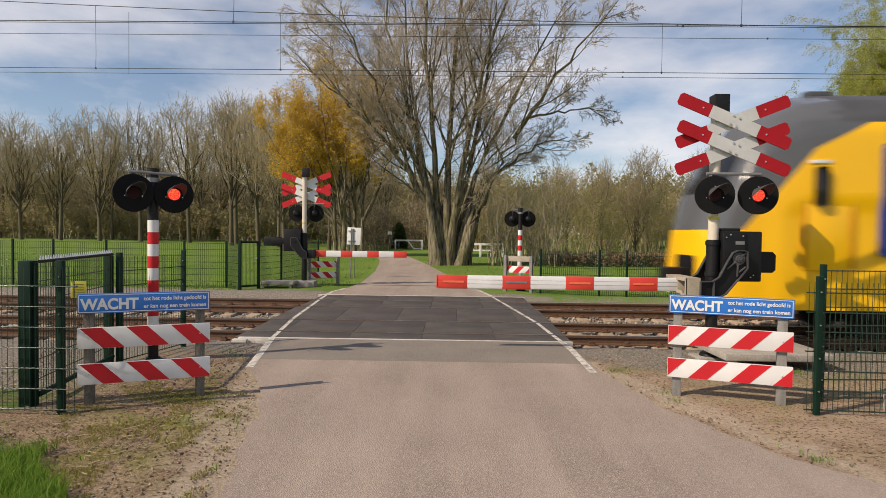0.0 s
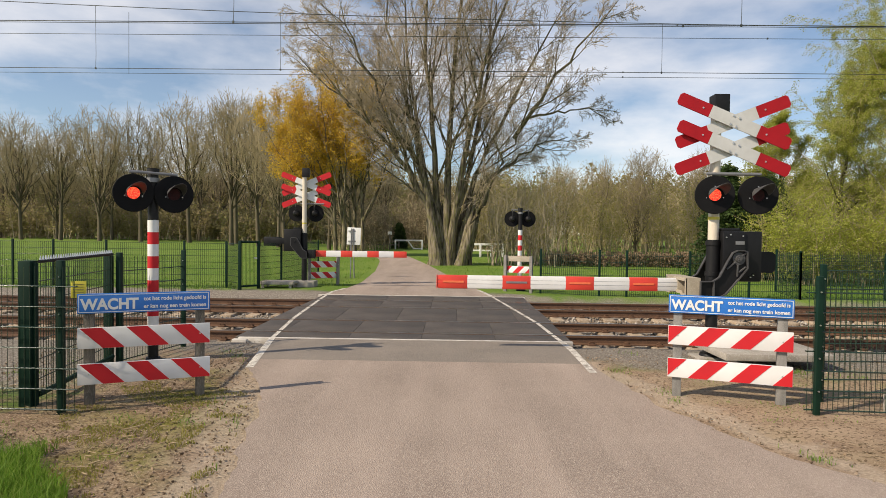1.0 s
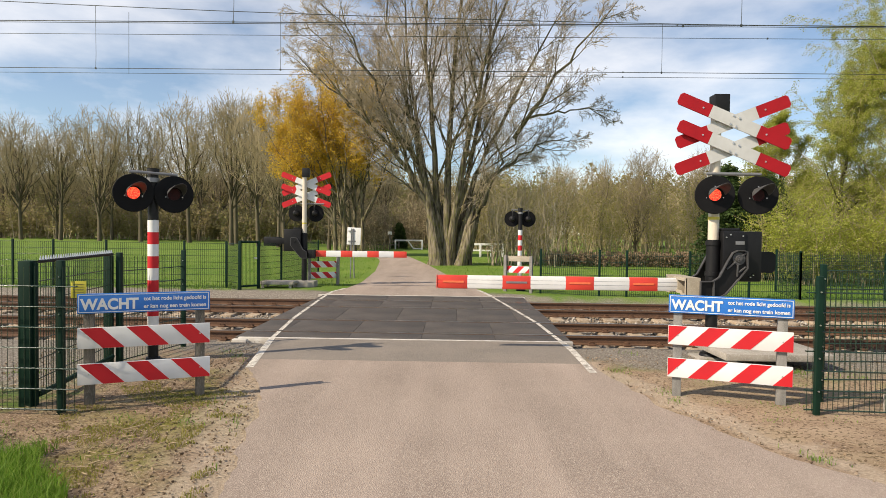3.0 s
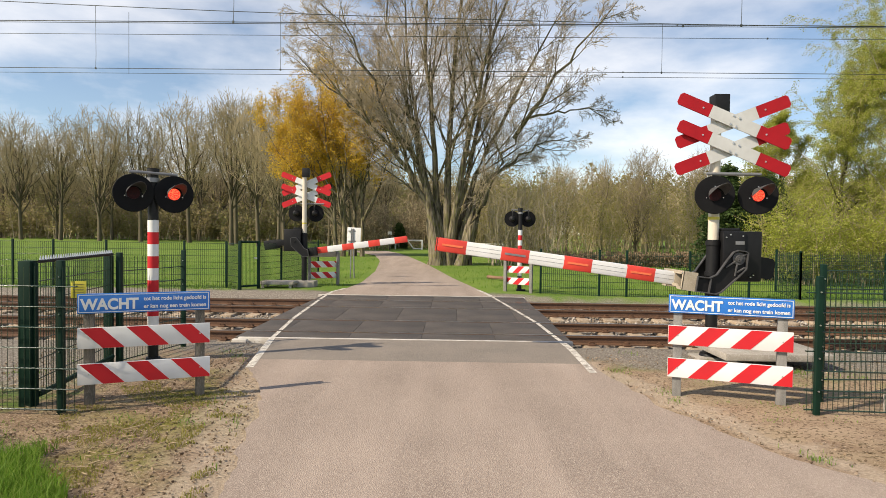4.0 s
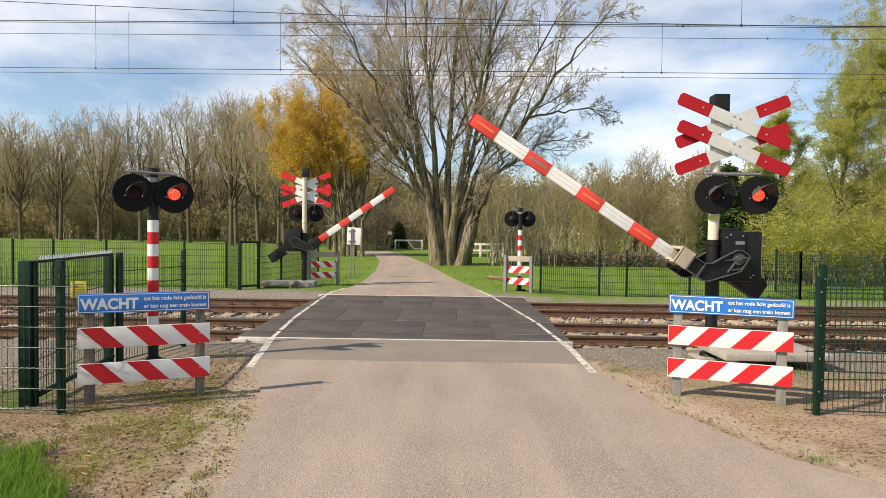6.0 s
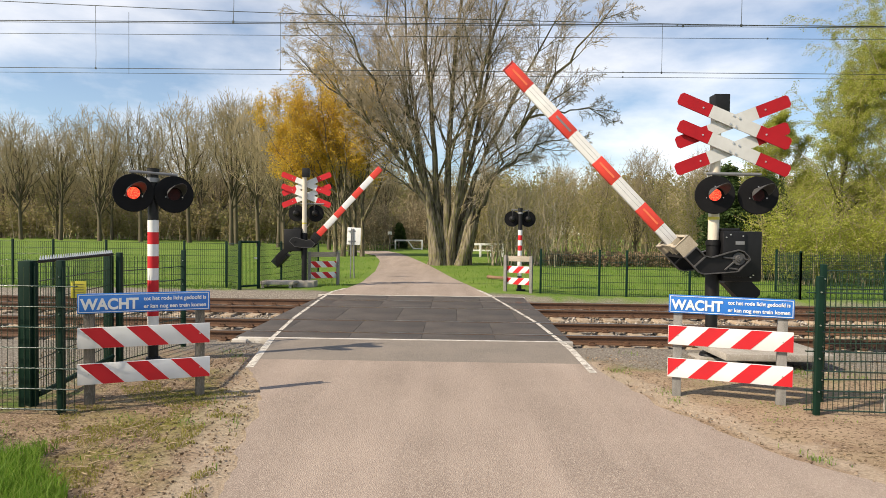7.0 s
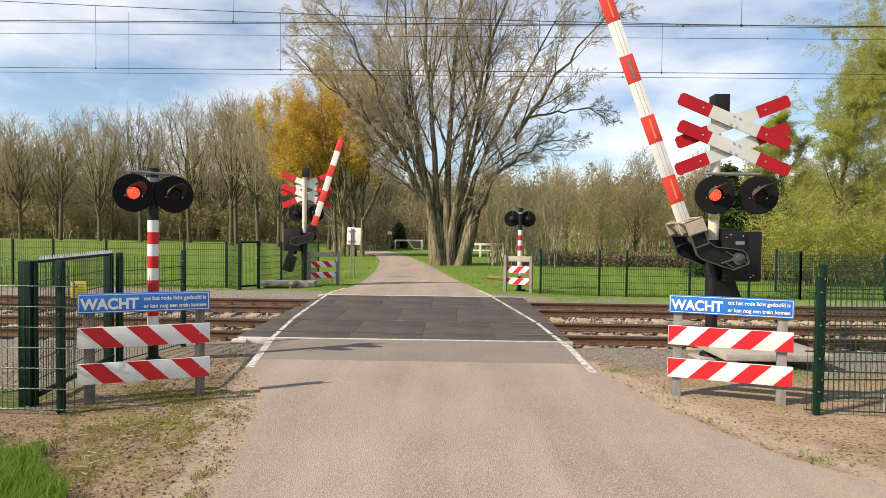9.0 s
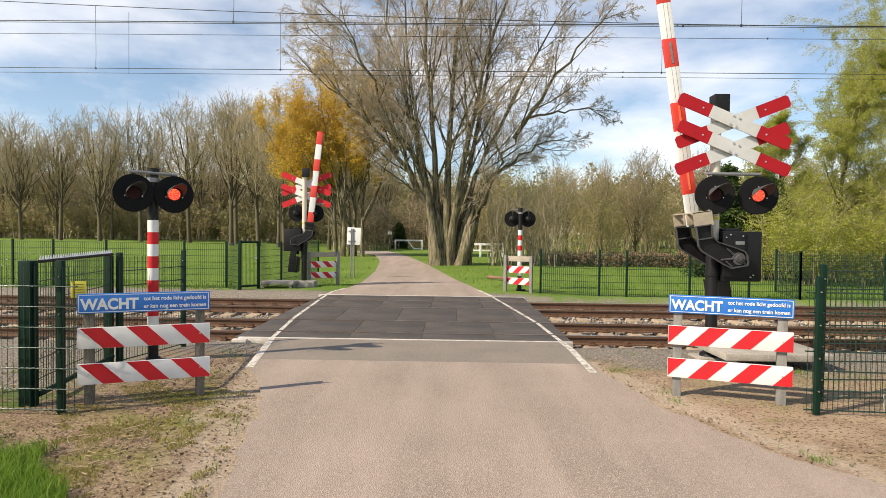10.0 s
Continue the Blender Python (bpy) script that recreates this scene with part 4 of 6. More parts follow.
def mesh_fence(points, height, z0=0.0, step=0.05, label="", posts=True, post_r=0.03, posts_at=None, wire=0.0035, spikes=False, material=None, hwire=0.006):
    """A welded-wire fence along points: green posts, upright wires and doubled level wires."""
    t = thing("wire_fence", label or "dark green welded-wire fence on steel posts", "fence", Matrix(), "green wire fences")
    for a, b in zip(points, points[1:]):
        a, b = Vector((*a, 0)), Vector((*b, 0))
        length = (b - a).length
        d = (b - a) / length
        nrm = Vector((-d.y, d.x, 0))
        n = max(2, int(length / step))
        p = np.array([[(a + d * length * (i + 0.5) / n) + Vector((0, 0, z0 + h)) for h in (0.03, height)] for i in range(n)])
        lines = [(q, np.array([wire, wire])) for q in p]
        tagged(part("wire_mesh", tubes("wire_mesh", lines, 4, WIREGREEN), None, t), kind="stuff")
        rows = []
        for i in range(int(height / 0.2) + 1):
            h = z0 + 0.05 + 0.2 * i
            if h < z0 + height + 0.01:
                for s in (-1, 1):
                    rows.append((np.array([a + nrm * s * 0.008 + Vector((0, 0, h)), b + nrm * s * 0.008 + Vector((0, 0, h))]), np.array([hwire, hwire])))
        tagged(part("wire_grid", tubes("wire_grid", rows, 5, WIREGREEN), None, t), kind="stuff")
    for q in (posts_at or (points if posts else [])):
        g = Geo().box(q[0], q[1], z0 + height / 2, post_r * 2, post_r * 2, height + 0.12, 0.006)
        part("post", g, GREEN, t)
        if posts_at:
            for i in range(4):
                z = z0 + 0.25 + i * (height - 0.35) / 3
                part("bolt", Geo().tube((q[0], q[1] - post_r - 0.012, z), (q[0], q[1] - post_r + 0.002, z), 0.008, n=8), CHROME, t)
    return t


def build_fences():
    mesh_fence([(-9.5, 5.95), (-3.62, 5.82)], 1.44, 0.0, 0.055, "dark green welded-wire fence panel beside bare soil", posts_at=[(-3.81, 5.87), (-6.2, 5.95)], post_r=0.03, hwire=0.0055)
    gate = thing("fence_gate", "dark green wire gate with a toothed top bar", "gate", Matrix())
    part("gate_post", Geo().box(-4.31, 6.12, 0.73, 0.13, 0.12, 1.50, 0.012), GREEN, gate)
    part("gate_post", Geo().box(-4.24, 6.12, 0.72, 0.05, 0.05, 1.48, 0.008), GREEN, gate)
    part("gate_post", Geo().box(-4.56, 8.02, 0.70, 0.09, 0.09, 1.52, 0.01), GREEN, gate)
    part("gate_post", Geo().box(-4.44, 8.06, 0.72, 0.07, 0.07, 1.56, 0.01), GREEN, gate)
    a, b = Vector((-4.22, 6.16, 1.47)), Vector((-4.50, 8.0, 1.48))
    part("top_bar", Geo().pipe([a, b], 0.018), BLACK, gate)
    part("bottom_bar", Geo().pipe([a - Vector((0, 0, 1.36)), b - Vector((0, 0, 1.36))], 0.03), GREEN, gate)
    for i in range(34):
        c = a.lerp(b, (i + 0.5) / 34)
        part("tooth", Geo().tube(c + Vector((0, 0, 0.01)), c + Vector((0, 0, 0.058)), 0.013, 0.005, 5), CHROME, gate)
    lines = [(np.array([a.lerp(b, (i + 0.5) / 36) - Vector((0, 0, 0.02)), a.lerp(b, (i + 0.5) / 36) - Vector((0, 0, 1.35))]), np.array([0.004, 0.004])) for i in range(36)]
    tagged(part("wire_mesh", tubes("wire_mesh", lines, 4, WIREGREEN), None, gate), kind="stuff")
    lines = [(np.array([a - Vector((0, 0, 0.2 * i)), b - Vector((0, 0, 0.2 * i))]), np.array([0.006, 0.006])) for i in range(1, 7)]
    tagged(part("wire_grid", tubes("wire_grid", lines, 4, WIREGREEN), None, gate), kind="stuff")
    part("notice", Geo().box(0, 0, 0, 0.16, 0.006, 0.19, 0.002), YELLOW, gate, "small yellow notice with unreadable print", at=pose(-4.18, 6.75, 1.13, 0, 0, 12))
    for i in range(5):
        part("print_bar", Geo().box(0, -0.005, 0.06 - i * 0.03, 0.11, 0.003, 0.004), DARKWOOD, gate, at=pose(-4.18, 6.75, 1.13, 0, 0, 12))
    mesh_fence([(-4.44, 8.06), (-4.15, 9.35)], 1.44, 0.0, 0.05, "short green wire fence towards the track", posts_at=[(-4.15, 9.35)])
    # behind the near barrier and board
    mesh_fence([(3.62, 6.27), (8.5, 5.85)], 1.36, 0.0, 0.05, "dark green wire fence beside sandy verge", posts_at=[(3.73, 6.24), (6.2, 6.05)], post_r=0.027)
    mesh_fence([(4.07, 6.75), (8.6, 6.9)], 1.46, 0.0, 0.06, "second green wire fence panel behind the first", posts_at=[(4.07, 6.75), (6.6, 6.9)], post_r=0.027)
    # beyond the tracks
    far = [(2.75, 19.0), (4.4, 18.3), (5.2, 18.25), (7.05, 18.2), (8.8, 18.2), (10.3, 18.2), (12.8, 18.2), (15.3, 18.2), (17.8, 18.2), (24, 18.2), (40, 18.2)]
    mesh_fence(far, 1.36, -0.05, 0.06, "long green wire fence along the meadow", wire=0.006)
    mesh_fence([(10.3, 18.2), (10.8, 20.5), (16, 22)], 1.4, -0.05, 0.08, "green wire fence that turns off along the garden", wire=0.005)
    left = [(-40, 19.2), (-30, 19.2), (-20, 19.2), (-16.5, 19.2), (-14.0, 19.2), (-12.7, 19.2), (-11.0, 19.2), (-9.4, 19.2), (-8.5, 19.2), (-7.16, 19.2), (-6.52, 18.6)]
    mesh_fence(left, 1.46, -0.05, 0.06, "long green wire fence before the open meadow", wire=0.006)
    g2 = thing("fence_gate", "small dark green wire gate beyond the tracks", "gate", Matrix())
    a, b = Vector((-6.52, 18.6, 0)), Vector((-6.10, 19.1, 0))
    for q in (a, b):
        part("gate_post", Geo().box(q.x, q.y, 0.74, 0.09, 0.09, 1.52, 0.01), GREEN, g2)
    part("top_bar", Geo().pipe([a + Vector((0, 0, 1.46)), b + Vector((0, 0, 1.46))], 0.03), GREEN, g2)
    part("bottom_bar", Geo().pipe([a + Vector((0, 0, 0.1)), b + Vector((0, 0, 0.1))], 0.03), GREEN, g2)
    lines = [(np.array([a.lerp(b, i / 14) + Vector((0, 0, 0.1)), a.lerp(b, i / 14) + Vector((0, 0, 1.45))]), np.array([0.005, 0.005])) for i in range(1, 14)]
    tagged(part("wire_mesh", tubes("wire_mesh", lines, 4, WIREGREEN), None, g2), kind="stuff")
    part("latch", Geo().box(b.x - 0.08, b.y - 0.05, 0.95, 0.10, 0.05, 0.05, 0.01), CHROME, g2)
    mesh_fence([(-6.10, 19.1), (-5.75, 20.4), (-5.3, 24.0)], 1.46, -0.05, 0.06, "green wire fence beside the far barrier", wire=0.006)


def build_trackside():
    plinth = thing("mast_plinth", "weathered concrete plinth under the far barrier mast", "plinth", Matrix.Translation((-4.9, 20.2, 0)))
    part("block", Geo().box(0, 0, 0.06, 0.72, 0.6, 0.24, 0.02), CONCRETE, plinth)
    for x0, y0, x1, y1, h, label in ((-6.15, 19.25, -5.05, 19.95, 0.20, "grey concrete slab on short legs beyond the tracks"), (3.75, 8.35, 5.25, 9.45, 0.20, "grey concrete slab on short legs beside the barrier mast")):
        s = thing("concrete_slab", label, "slab", Matrix.Translation(((x0 + x1) / 2, (y0 + y1) / 2, 0)))
        part("slab_top", Geo().box(0, 0, h - 0.04, x1 - x0, y1 - y0, 0.10, 0.02), CONCRETE, s)
        for sx in (-1, 1):
            for sy in (-1, 1):
                part("leg", Geo().box(sx * (x1 - x0) * 0.40, sy * (y1 - y0) * 0.38, (h - 0.08) / 2 - 0.1, 0.08, 0.08, h + 0.12, 0.006), CONCRETE, s)
    base = thing("mast_plinth", "pale concrete plinth under the near barrier mast", "plinth", Matrix.Translation((3.95, 9.2, 0)))
    part("block", Geo().box(0, 0, -0.06, 0.62, 0.44, 0.16, 0.02), CONCRETE, base)
    sg = thing("road_sign", "white road sign on two grey poles, seen from its back", "road sign", Matrix.Translation((-3.98, 24.0, 0)))
    part("panel", Geo().box(-0.01, 0.09, 1.65, 0.56, 0.02, 0.68, 0.01), WHITE, sg, at=pose(0, 0, 0, 0, 2.5, -8))
    for z_ in (1.45, 1.85):
        part("bracket", Geo().box(0, 0.065, z_, 0.30, 0.03, 0.04, 0.004), GREY_METAL, sg)
    for x in (-0.02, 0.04):
        part("pole", Geo().tube((x * 2.6, 0.05, -0.1), (x, 0.05, 1.95), 0.025, n=10), GREY_METAL, sg)
    for (x, y, n, w) in ((-4.75, 66, 1, 2.9), (2.6, 47.5, 3, 2.6)):
        f = thing("white_gate", "white painted wooden barrier gate by the lane", "gate", Matrix.Translation((x, y, 0)), "white gates")
        for i in range(n + 1):
            part("post", Geo().box(-w / 2 + w * i / n, 0, 0.5, 0.16, 0.16, 1.1, 0.02), WHITE, f)
        part("rail", Geo().box(0, 0, 0.98, w, 0.10, 0.16, 0.01), WHITE, f)
        if n == 1:
            part("brace", Geo().pipe([(-0.1, 0, 0.95), (w / 2 - 0.9, 0, 0.05)], 0.07), WHITE, f)
            part("foot_rail", Geo().box(w / 2 - 0.45, 0, 0.10, 0.9, 0.1, 0.12, 0.01), WHITE, f)
        else:
            part("rail", Geo().box(0, 0, 0.5, w, 0.08, 0.12, 0.01), WHITE, f)
    st = thing("concrete_stub", "pale concrete stub beside the wire fence", "concrete stub", Matrix.Translation((4.62, 6.35, 0)))
    part("block", Geo().box(0, 0, 0.06, 0.20, 0.14, 0.26, 0.02), CONCRETE, st)
    ps = thing("path_sign", "small white sign on a dark post by the lane", "sign", Matrix.Translation((-6.6, 64, 0)))
    part("post", Geo().box(0, 0, 0.9, 0.14, 0.14, 1.9, 0.02), DARKWOOD, ps)
    part("panel", Geo().box(0, -0.09, 1.75, 0.42, 0.03, 0.34, 0.01), WHITE, ps)
    lg = thing("log", "weathered brown branch lying on the grass", "log", pose(1.75, 24.0, 0.03, 0, 0, -58))
    part("limb", Geo().tube((-0.6, 0, 0.05), (0.62, 0.05, 0.06), 0.07, 0.05, 10).tube((-0.1, 0.05, 0.06), (0.5, 0.3, 0.10), 0.045, 0.03, 8), LOGWOOD, lg)
    wf = thing("wooden_fence", "low brown wooden rail fence under the trees", "fence", Matrix.Translation((-10.0, 68, 0)))
    for i in range(6):
        part("post", Geo().box(-4 + i * 1.6, 0, 0.45, 0.12, 0.12, 1.0, 0.01), DARKWOOD, wf)
    for z in (0.45, 0.85):
        part("rail", Geo().box(0, 0, z, 8, 0.06, 0.12, 0.01), DARKWOOD, wf)


def build_wires():
    def strand(name, pts, r, parent):
        pts = np.array(pts, float)
        part(name, tubes(name, [(pts, np.full(len(pts), r))], 6, WIRE), None, parent)

    # y of the track, contact wires (aside, height, thickness), carrier (height, sag, lowest x), droppers
    lines = ((11.72, ((0.0, 5.80, 0.008), (0.04, 5.785, 0.006), (0.68, 5.77, 0.005)), (7.15, 0.0012, 4.0), (-4.25, 5.4), "overhead line of the near track with thin droppers"),
             (15.43, ((0.0, 5.88, 0.008), (0.0, 5.76, 0.006)), (7.05, 0.0009, 12.0), (-9.1, -4.4, 5.16, 14.8), "overhead line of the far track with thin droppers"))
    for y, contacts, (top, sag, mid), drops, label in lines:
        t = thing("overhead_line", label, "overhead line", Matrix.Translation((0, y, 0)), "overhead lines")
        for dy, z, r in contacts:
            strand("contact_wire", [(x, dy, z + 0.00001 * x * x) for x in (-90, -40, 0, 40, 90)], r, t)
            for x in (-21.0, -13.2, -2.05, 4.2, 11.9, 20.4):
                part("clamp", Geo().box(x + dy * 3, dy, z + 0.006, 0.03, 0.02, 0.035, 0.004), WIRE, t)
        strand("carrier_wire", [(x, 0, top + sag * (x - mid) ** 2) for x in range(-90, 91, 4)], 0.009, t)
        for x in drops:
            part("dropper", Geo().pipe([(x, 0, contacts[0][1] - 0.02), (x + 0.006, 0.01, contacts[0][1] + 0.35), (x, 0, top + sag * (x - mid) ** 2)], 0.0055, 6).box(x, 0, contacts[0][1], 0.03, 0.025, 0.05), WIRE, t)
        if y > 13:
            part("dropper", Geo().tube((-8.25, 0, 5.74), (-8.25, 0, 7.3), 0.005, n=6), WIRE, t)


# ---- train ----
TRAIN = []


def build_train():
    t = thing("train", "yellow double-deck electric train with grey cab front and blue band", "train", Matrix.Translation((0, 11.72, 0)))
    # cross sections along x from the nose; half width, floor, roof, shoulder height
    secs = [(0.00, 1.02, 0.72, 1.95), (0.10, 1.16, 0.66, 2.35), (0.26, 1.25, 0.62, 2.90), (0.5, 1.30, 0.60, 3.42), (0.8, 1.32, 0.58, 3.86), (1.1, 1.36, 0.58, 4.16), (1.5, 1.39, 0.58, 4.36), (2.1, 1.40, 0.58, 4.44), (3.4, 1.40, 0.58, 4.46), (9, 1.40, 0.58, 4.46), (26, 1.40, 0.58, 4.46)]
    m = 15
    verts, faces = [], []
    for x, w, lo, hi in secs:
        for i in range(2 * m):
            s = 1 if i < m else -1
            u = (i if i < m else 2 * m - 1 - i) / (m - 1)
            z = lo + (hi - lo) * u
            cap = (hi - z) / 0.85
            k = 1.0 if cap >= 1 else math.sqrt(max(0.0, 1 - (1 - cap) ** 2)) * 0.86 + 0.14
            tuck = 0.06 * max(0.0, min(1.0, (2.5 - z) / 0.3)) if x > 1.2 else 0.0
            verts.append((x, s * (w * k - tuck), z))
    ring = 2 * m
    for j in range(len(secs) - 1):
        for i in range(ring):
            faces.append((j * ring + i, j * ring + (i + 1) % ring, (j + 1) * ring + (i + 1) % ring, (j + 1) * ring + i))
    faces.append(tuple(range(ring)))
    faces.append(tuple(range((len(secs) - 1) * ring, len(secs) * ring)))
    g = Geo()
    vs = [g.bm.verts.new(v) for v in verts]
    for f in faces:
        g.bm.faces.new([vs[i] for i in f])
    bmesh.ops.subdivide_edges(g.bm, edges=[e for e in g.bm.edges if e.calc_length() < 3.0], cuts=2, use_grid_fill=True)
    for co, no in (((0.73, 0, 2.25), (-1.2, 0, 1)), ((1.6, 0, 3.30), (-0.5, 0, 1)), ((0, 0, 1.93), (0, 0, 1)), ((0, 0, 3.76), (0, 0, 1)), ((0, 0, 2.62), (0, 0, 1)), ((0, 0, 3.38), (0, 0, 1)), ((0, 0.98, 0), (0, 1, 0)), ((0, -0.98, 0), (0, 1, 0))):
        bmesh.ops.bisect_plane(g.bm, geom=g.bm.verts[:] + g.bm.edges[:] + g.bm.faces[:], plane_co=co, plane_no=no)
    me = g.mesh("body", CAB_YELLOW, True)
    me.materials.append(CAB_GREY)
    me.materials.append(ROOF_GREY)
    me.materials.append(GLASS)
    for f in me.polygons:
        c = f.center
        edge = min(2.25 + (c.x - 0.73) * 1.2, 3.30 + (c.x - 1.6) * 0.5)
        if c.z > 3.76:
            f.material_index = 2 if c.x > 2.0 else 1
        elif c.z > max(1.93, min(edge, 3.76)):
            f.material_index = 1
        if 2.62 < c.z < 3.38 and abs(c.y) < 0.98 and c.x < 1.6 and f.normal.x < -0.2:
            f.material_index = 3
    part("body", me, None, t, "yellow train body with grey roof")
    for s in (-1, 1):
        part("cab_door", Geo().box(1.86, s * 1.352, 1.88, 0.72, 0.03, 1.26, 0.03), CAB_YELLOW, t)
        for dx in (-0.40, 0.42):
            # upright strips beside the door in the yellow darkened for shade
            part("grab_rail", Geo().box(1.86 + dx, s * 1.36, 1.9, 0.05, 0.03, 1.20, 0.01), YELLOW_SHADE, t)
        part("door_window", Geo().box(1.70, s * 1.398, 2.67, 0.22, 0.03, 0.66, 0.08), GLASS, t, "narrow dark cab side window")
        part("window_hood", Geo().box(1.68, s * 1.40, 3.08, 0.34, 0.03, 0.06, 0.01), WHITE, t)
        part("blue_band", Geo().box(14.2, s * 1.395, 2.45, 23.0, 0.03, 1.90, 0.10), TRAIN_BLUE, t, "blue band along the windows")
        for i in range(9):
            for z in (1.75, 3.05):
                part("window", Geo().box(5.0 + i * 2.3, s * 1.415, z, 1.7, 0.02, 0.62, 0.06), GLASS, t)
        part("headlight", Geo().box(0.14, s * 0.72, 1.66, 0.06, 0.34, 0.12, 0.02), WHITE, t, "headlight cluster")
        part("headlight", Geo().box(0.13, s * 0.30, 1.66, 0.06, 0.3, 0.12, 0.02), YELLOW_SHADE, t)
    part("coupler_recess", Geo().box(0.05, 0, 1.12, 0.14, 1.0, 0.70, 0.08), BLACK_MATT, t)
    part("coupler", Geo().box(-0.20, 0, 1.05, 0.55, 0.34, 0.34, 0.06).tube((-0.2, 0, 1.05), (0.3, 0, 1.05), 0.12), BLACK, t, "dark automatic coupler")
    part("underframe", Geo().box(14.2, 0, 0.62, 23.6, 2.5, 0.5, 0.03), BLACK_MATT, t)
    for bx in (4.3, 21.5):
        bog = part("bogie", Geo().box(bx, -1.18, 0.62, 3.6, 0.14, 0.45, 0.05).box(bx, 1.18, 0.62, 3.6, 0.14, 0.45, 0.05).box(bx, 0, 0.5, 1.0, 2.4, 0.4, 0.05), BLACK, t, "black bogie with wheels")
        for wx in (-1.3, 1.3):
            for s in (-1, 1):
                part("wheel", Geo().tube((bx + wx, s * 0.70, 0.46), (bx + wx, s * 0.83, 0.46), 0.455, n=28).tube((bx + wx, s * 0.83, 0.46), (bx + wx, s * 1.10, 0.46), 0.16, n=14), BLACK, bog)
    for ux, ul, uw, uh in ((9.0, 3.2, 1.5, 0.22), (16.0, 2.4, 1.4, 0.2), (2.4, 0.5, 0.2, 0.12)):
        part("roof_unit", Geo().box(ux, 0, 4.50, ul, uw, uh, 0.03), ROOF_GREY, t)
    TRAIN.append(t)


# the train's yellow again, with shade put into the colour
YELLOW_SHADE = mat("train_yellow_shade", (0.60, 0.27, 0.010), (0.55, 0.25, 0.01), 1, 0.35)
LOGWOOD = mat("brown_log", (0.24, 0.14, 0.085), (0.16, 0.09, 0.055), 4, 0.9, bump=0.4)


# ---- trees and plants ----
def grow(r, start, way, length, radius, level, spec, out):
    """One branch and, by spec, its children: spec[level] = (pieces, wobble, lift, children, first, spread, shrink, thin)."""
    n, wob, lift, kids, first, spread, shrink, thin = spec[level]
    p = np.empty((n + 1, 3))
    p[0] = start
    d = way / np.linalg.norm(way)
    step = length / n
    dirs = [d]
    for i in range(n):
        d = d + r.normal(size=3) * wob
        d[2] += lift
        d /= np.linalg.norm(d)
        p[i + 1] = p[i] + d * step
        dirs.append(d)
    tip = radius * (0.18 if level + 1 < len(spec) else 0.45)
    rad = radius + (tip - radius) * np.linspace(0, 1, n + 1) ** 0.9
    out.setdefault(level, []).append((p, rad))
    if level + 1 >= len(spec):
        return
    k = kids if isinstance(kids, int) else r.integers(kids[0], kids[1] + 1)
    for j in range(k):
        f = first + (1 - first) * (j + r.random()) / k
        i = min(n - 1, int(f * n))
        w = f * n - i
        q = p[i] * (1 - w) + p[i + 1] * w
        side = np.cross(dirs[i], r.normal(size=3))
        side /= np.linalg.norm(side) + 1e-9
        a = spread * r.uniform(0.7, 1.3)
        child = dirs[i] * math.cos(a) + side * math.sin(a)
        cr = max((rad[i] * (1 - w) + rad[i + 1] * w) * thin, 0.004)
        grow(r, q, child, length * shrink * r.uniform(0.65, 1.2) * (1.15 - 0.55 * f), cr, level + 1, spec, out)


def tree_parts(out, woody, sides, trunk_mat, twig_mat, parent, min_twig=0.0):
    """Trunk with limbs as one part, the fine crown as another."""
    thick = [b for k in out for b in out[k] if k < woody]
    fine = [(p, np.maximum(q, min_twig)) for k in out for p, q in out[k] if k >= woody]
    part("trunk", tubes("trunk", thick, sides, trunk_mat), None, parent)
    if fine:
        part("crown", tubes("crown", fine, 3, twig_mat), None, parent)


def foliage(name, me, material, parent):
    return tagged(part(name, me, material, parent), kind="stuff")


def tips(out, level, r, count, jitter=0.12):
    """Places along the branches of a level."""
    br = out[level]
    pick = r.integers(0, len(br), count)
    res = np.empty((count, 3))
    for i, b in enumerate(pick):
        p = br[b][0]
        j = r.integers(0, len(p) - 1)
        w = r.random()
        res[i] = p[j] * (1 - w) + p[j + 1] * w
    return res + r.normal(size=(count, 3)) * jitter


def curve(a, c, b, n):
    """Points from a to b, bent towards c."""
    u = np.linspace(0, 1, n + 1)[:, None]
    return a * (1 - u) ** 2 + 2 * c * u * (1 - u) + b * u * u


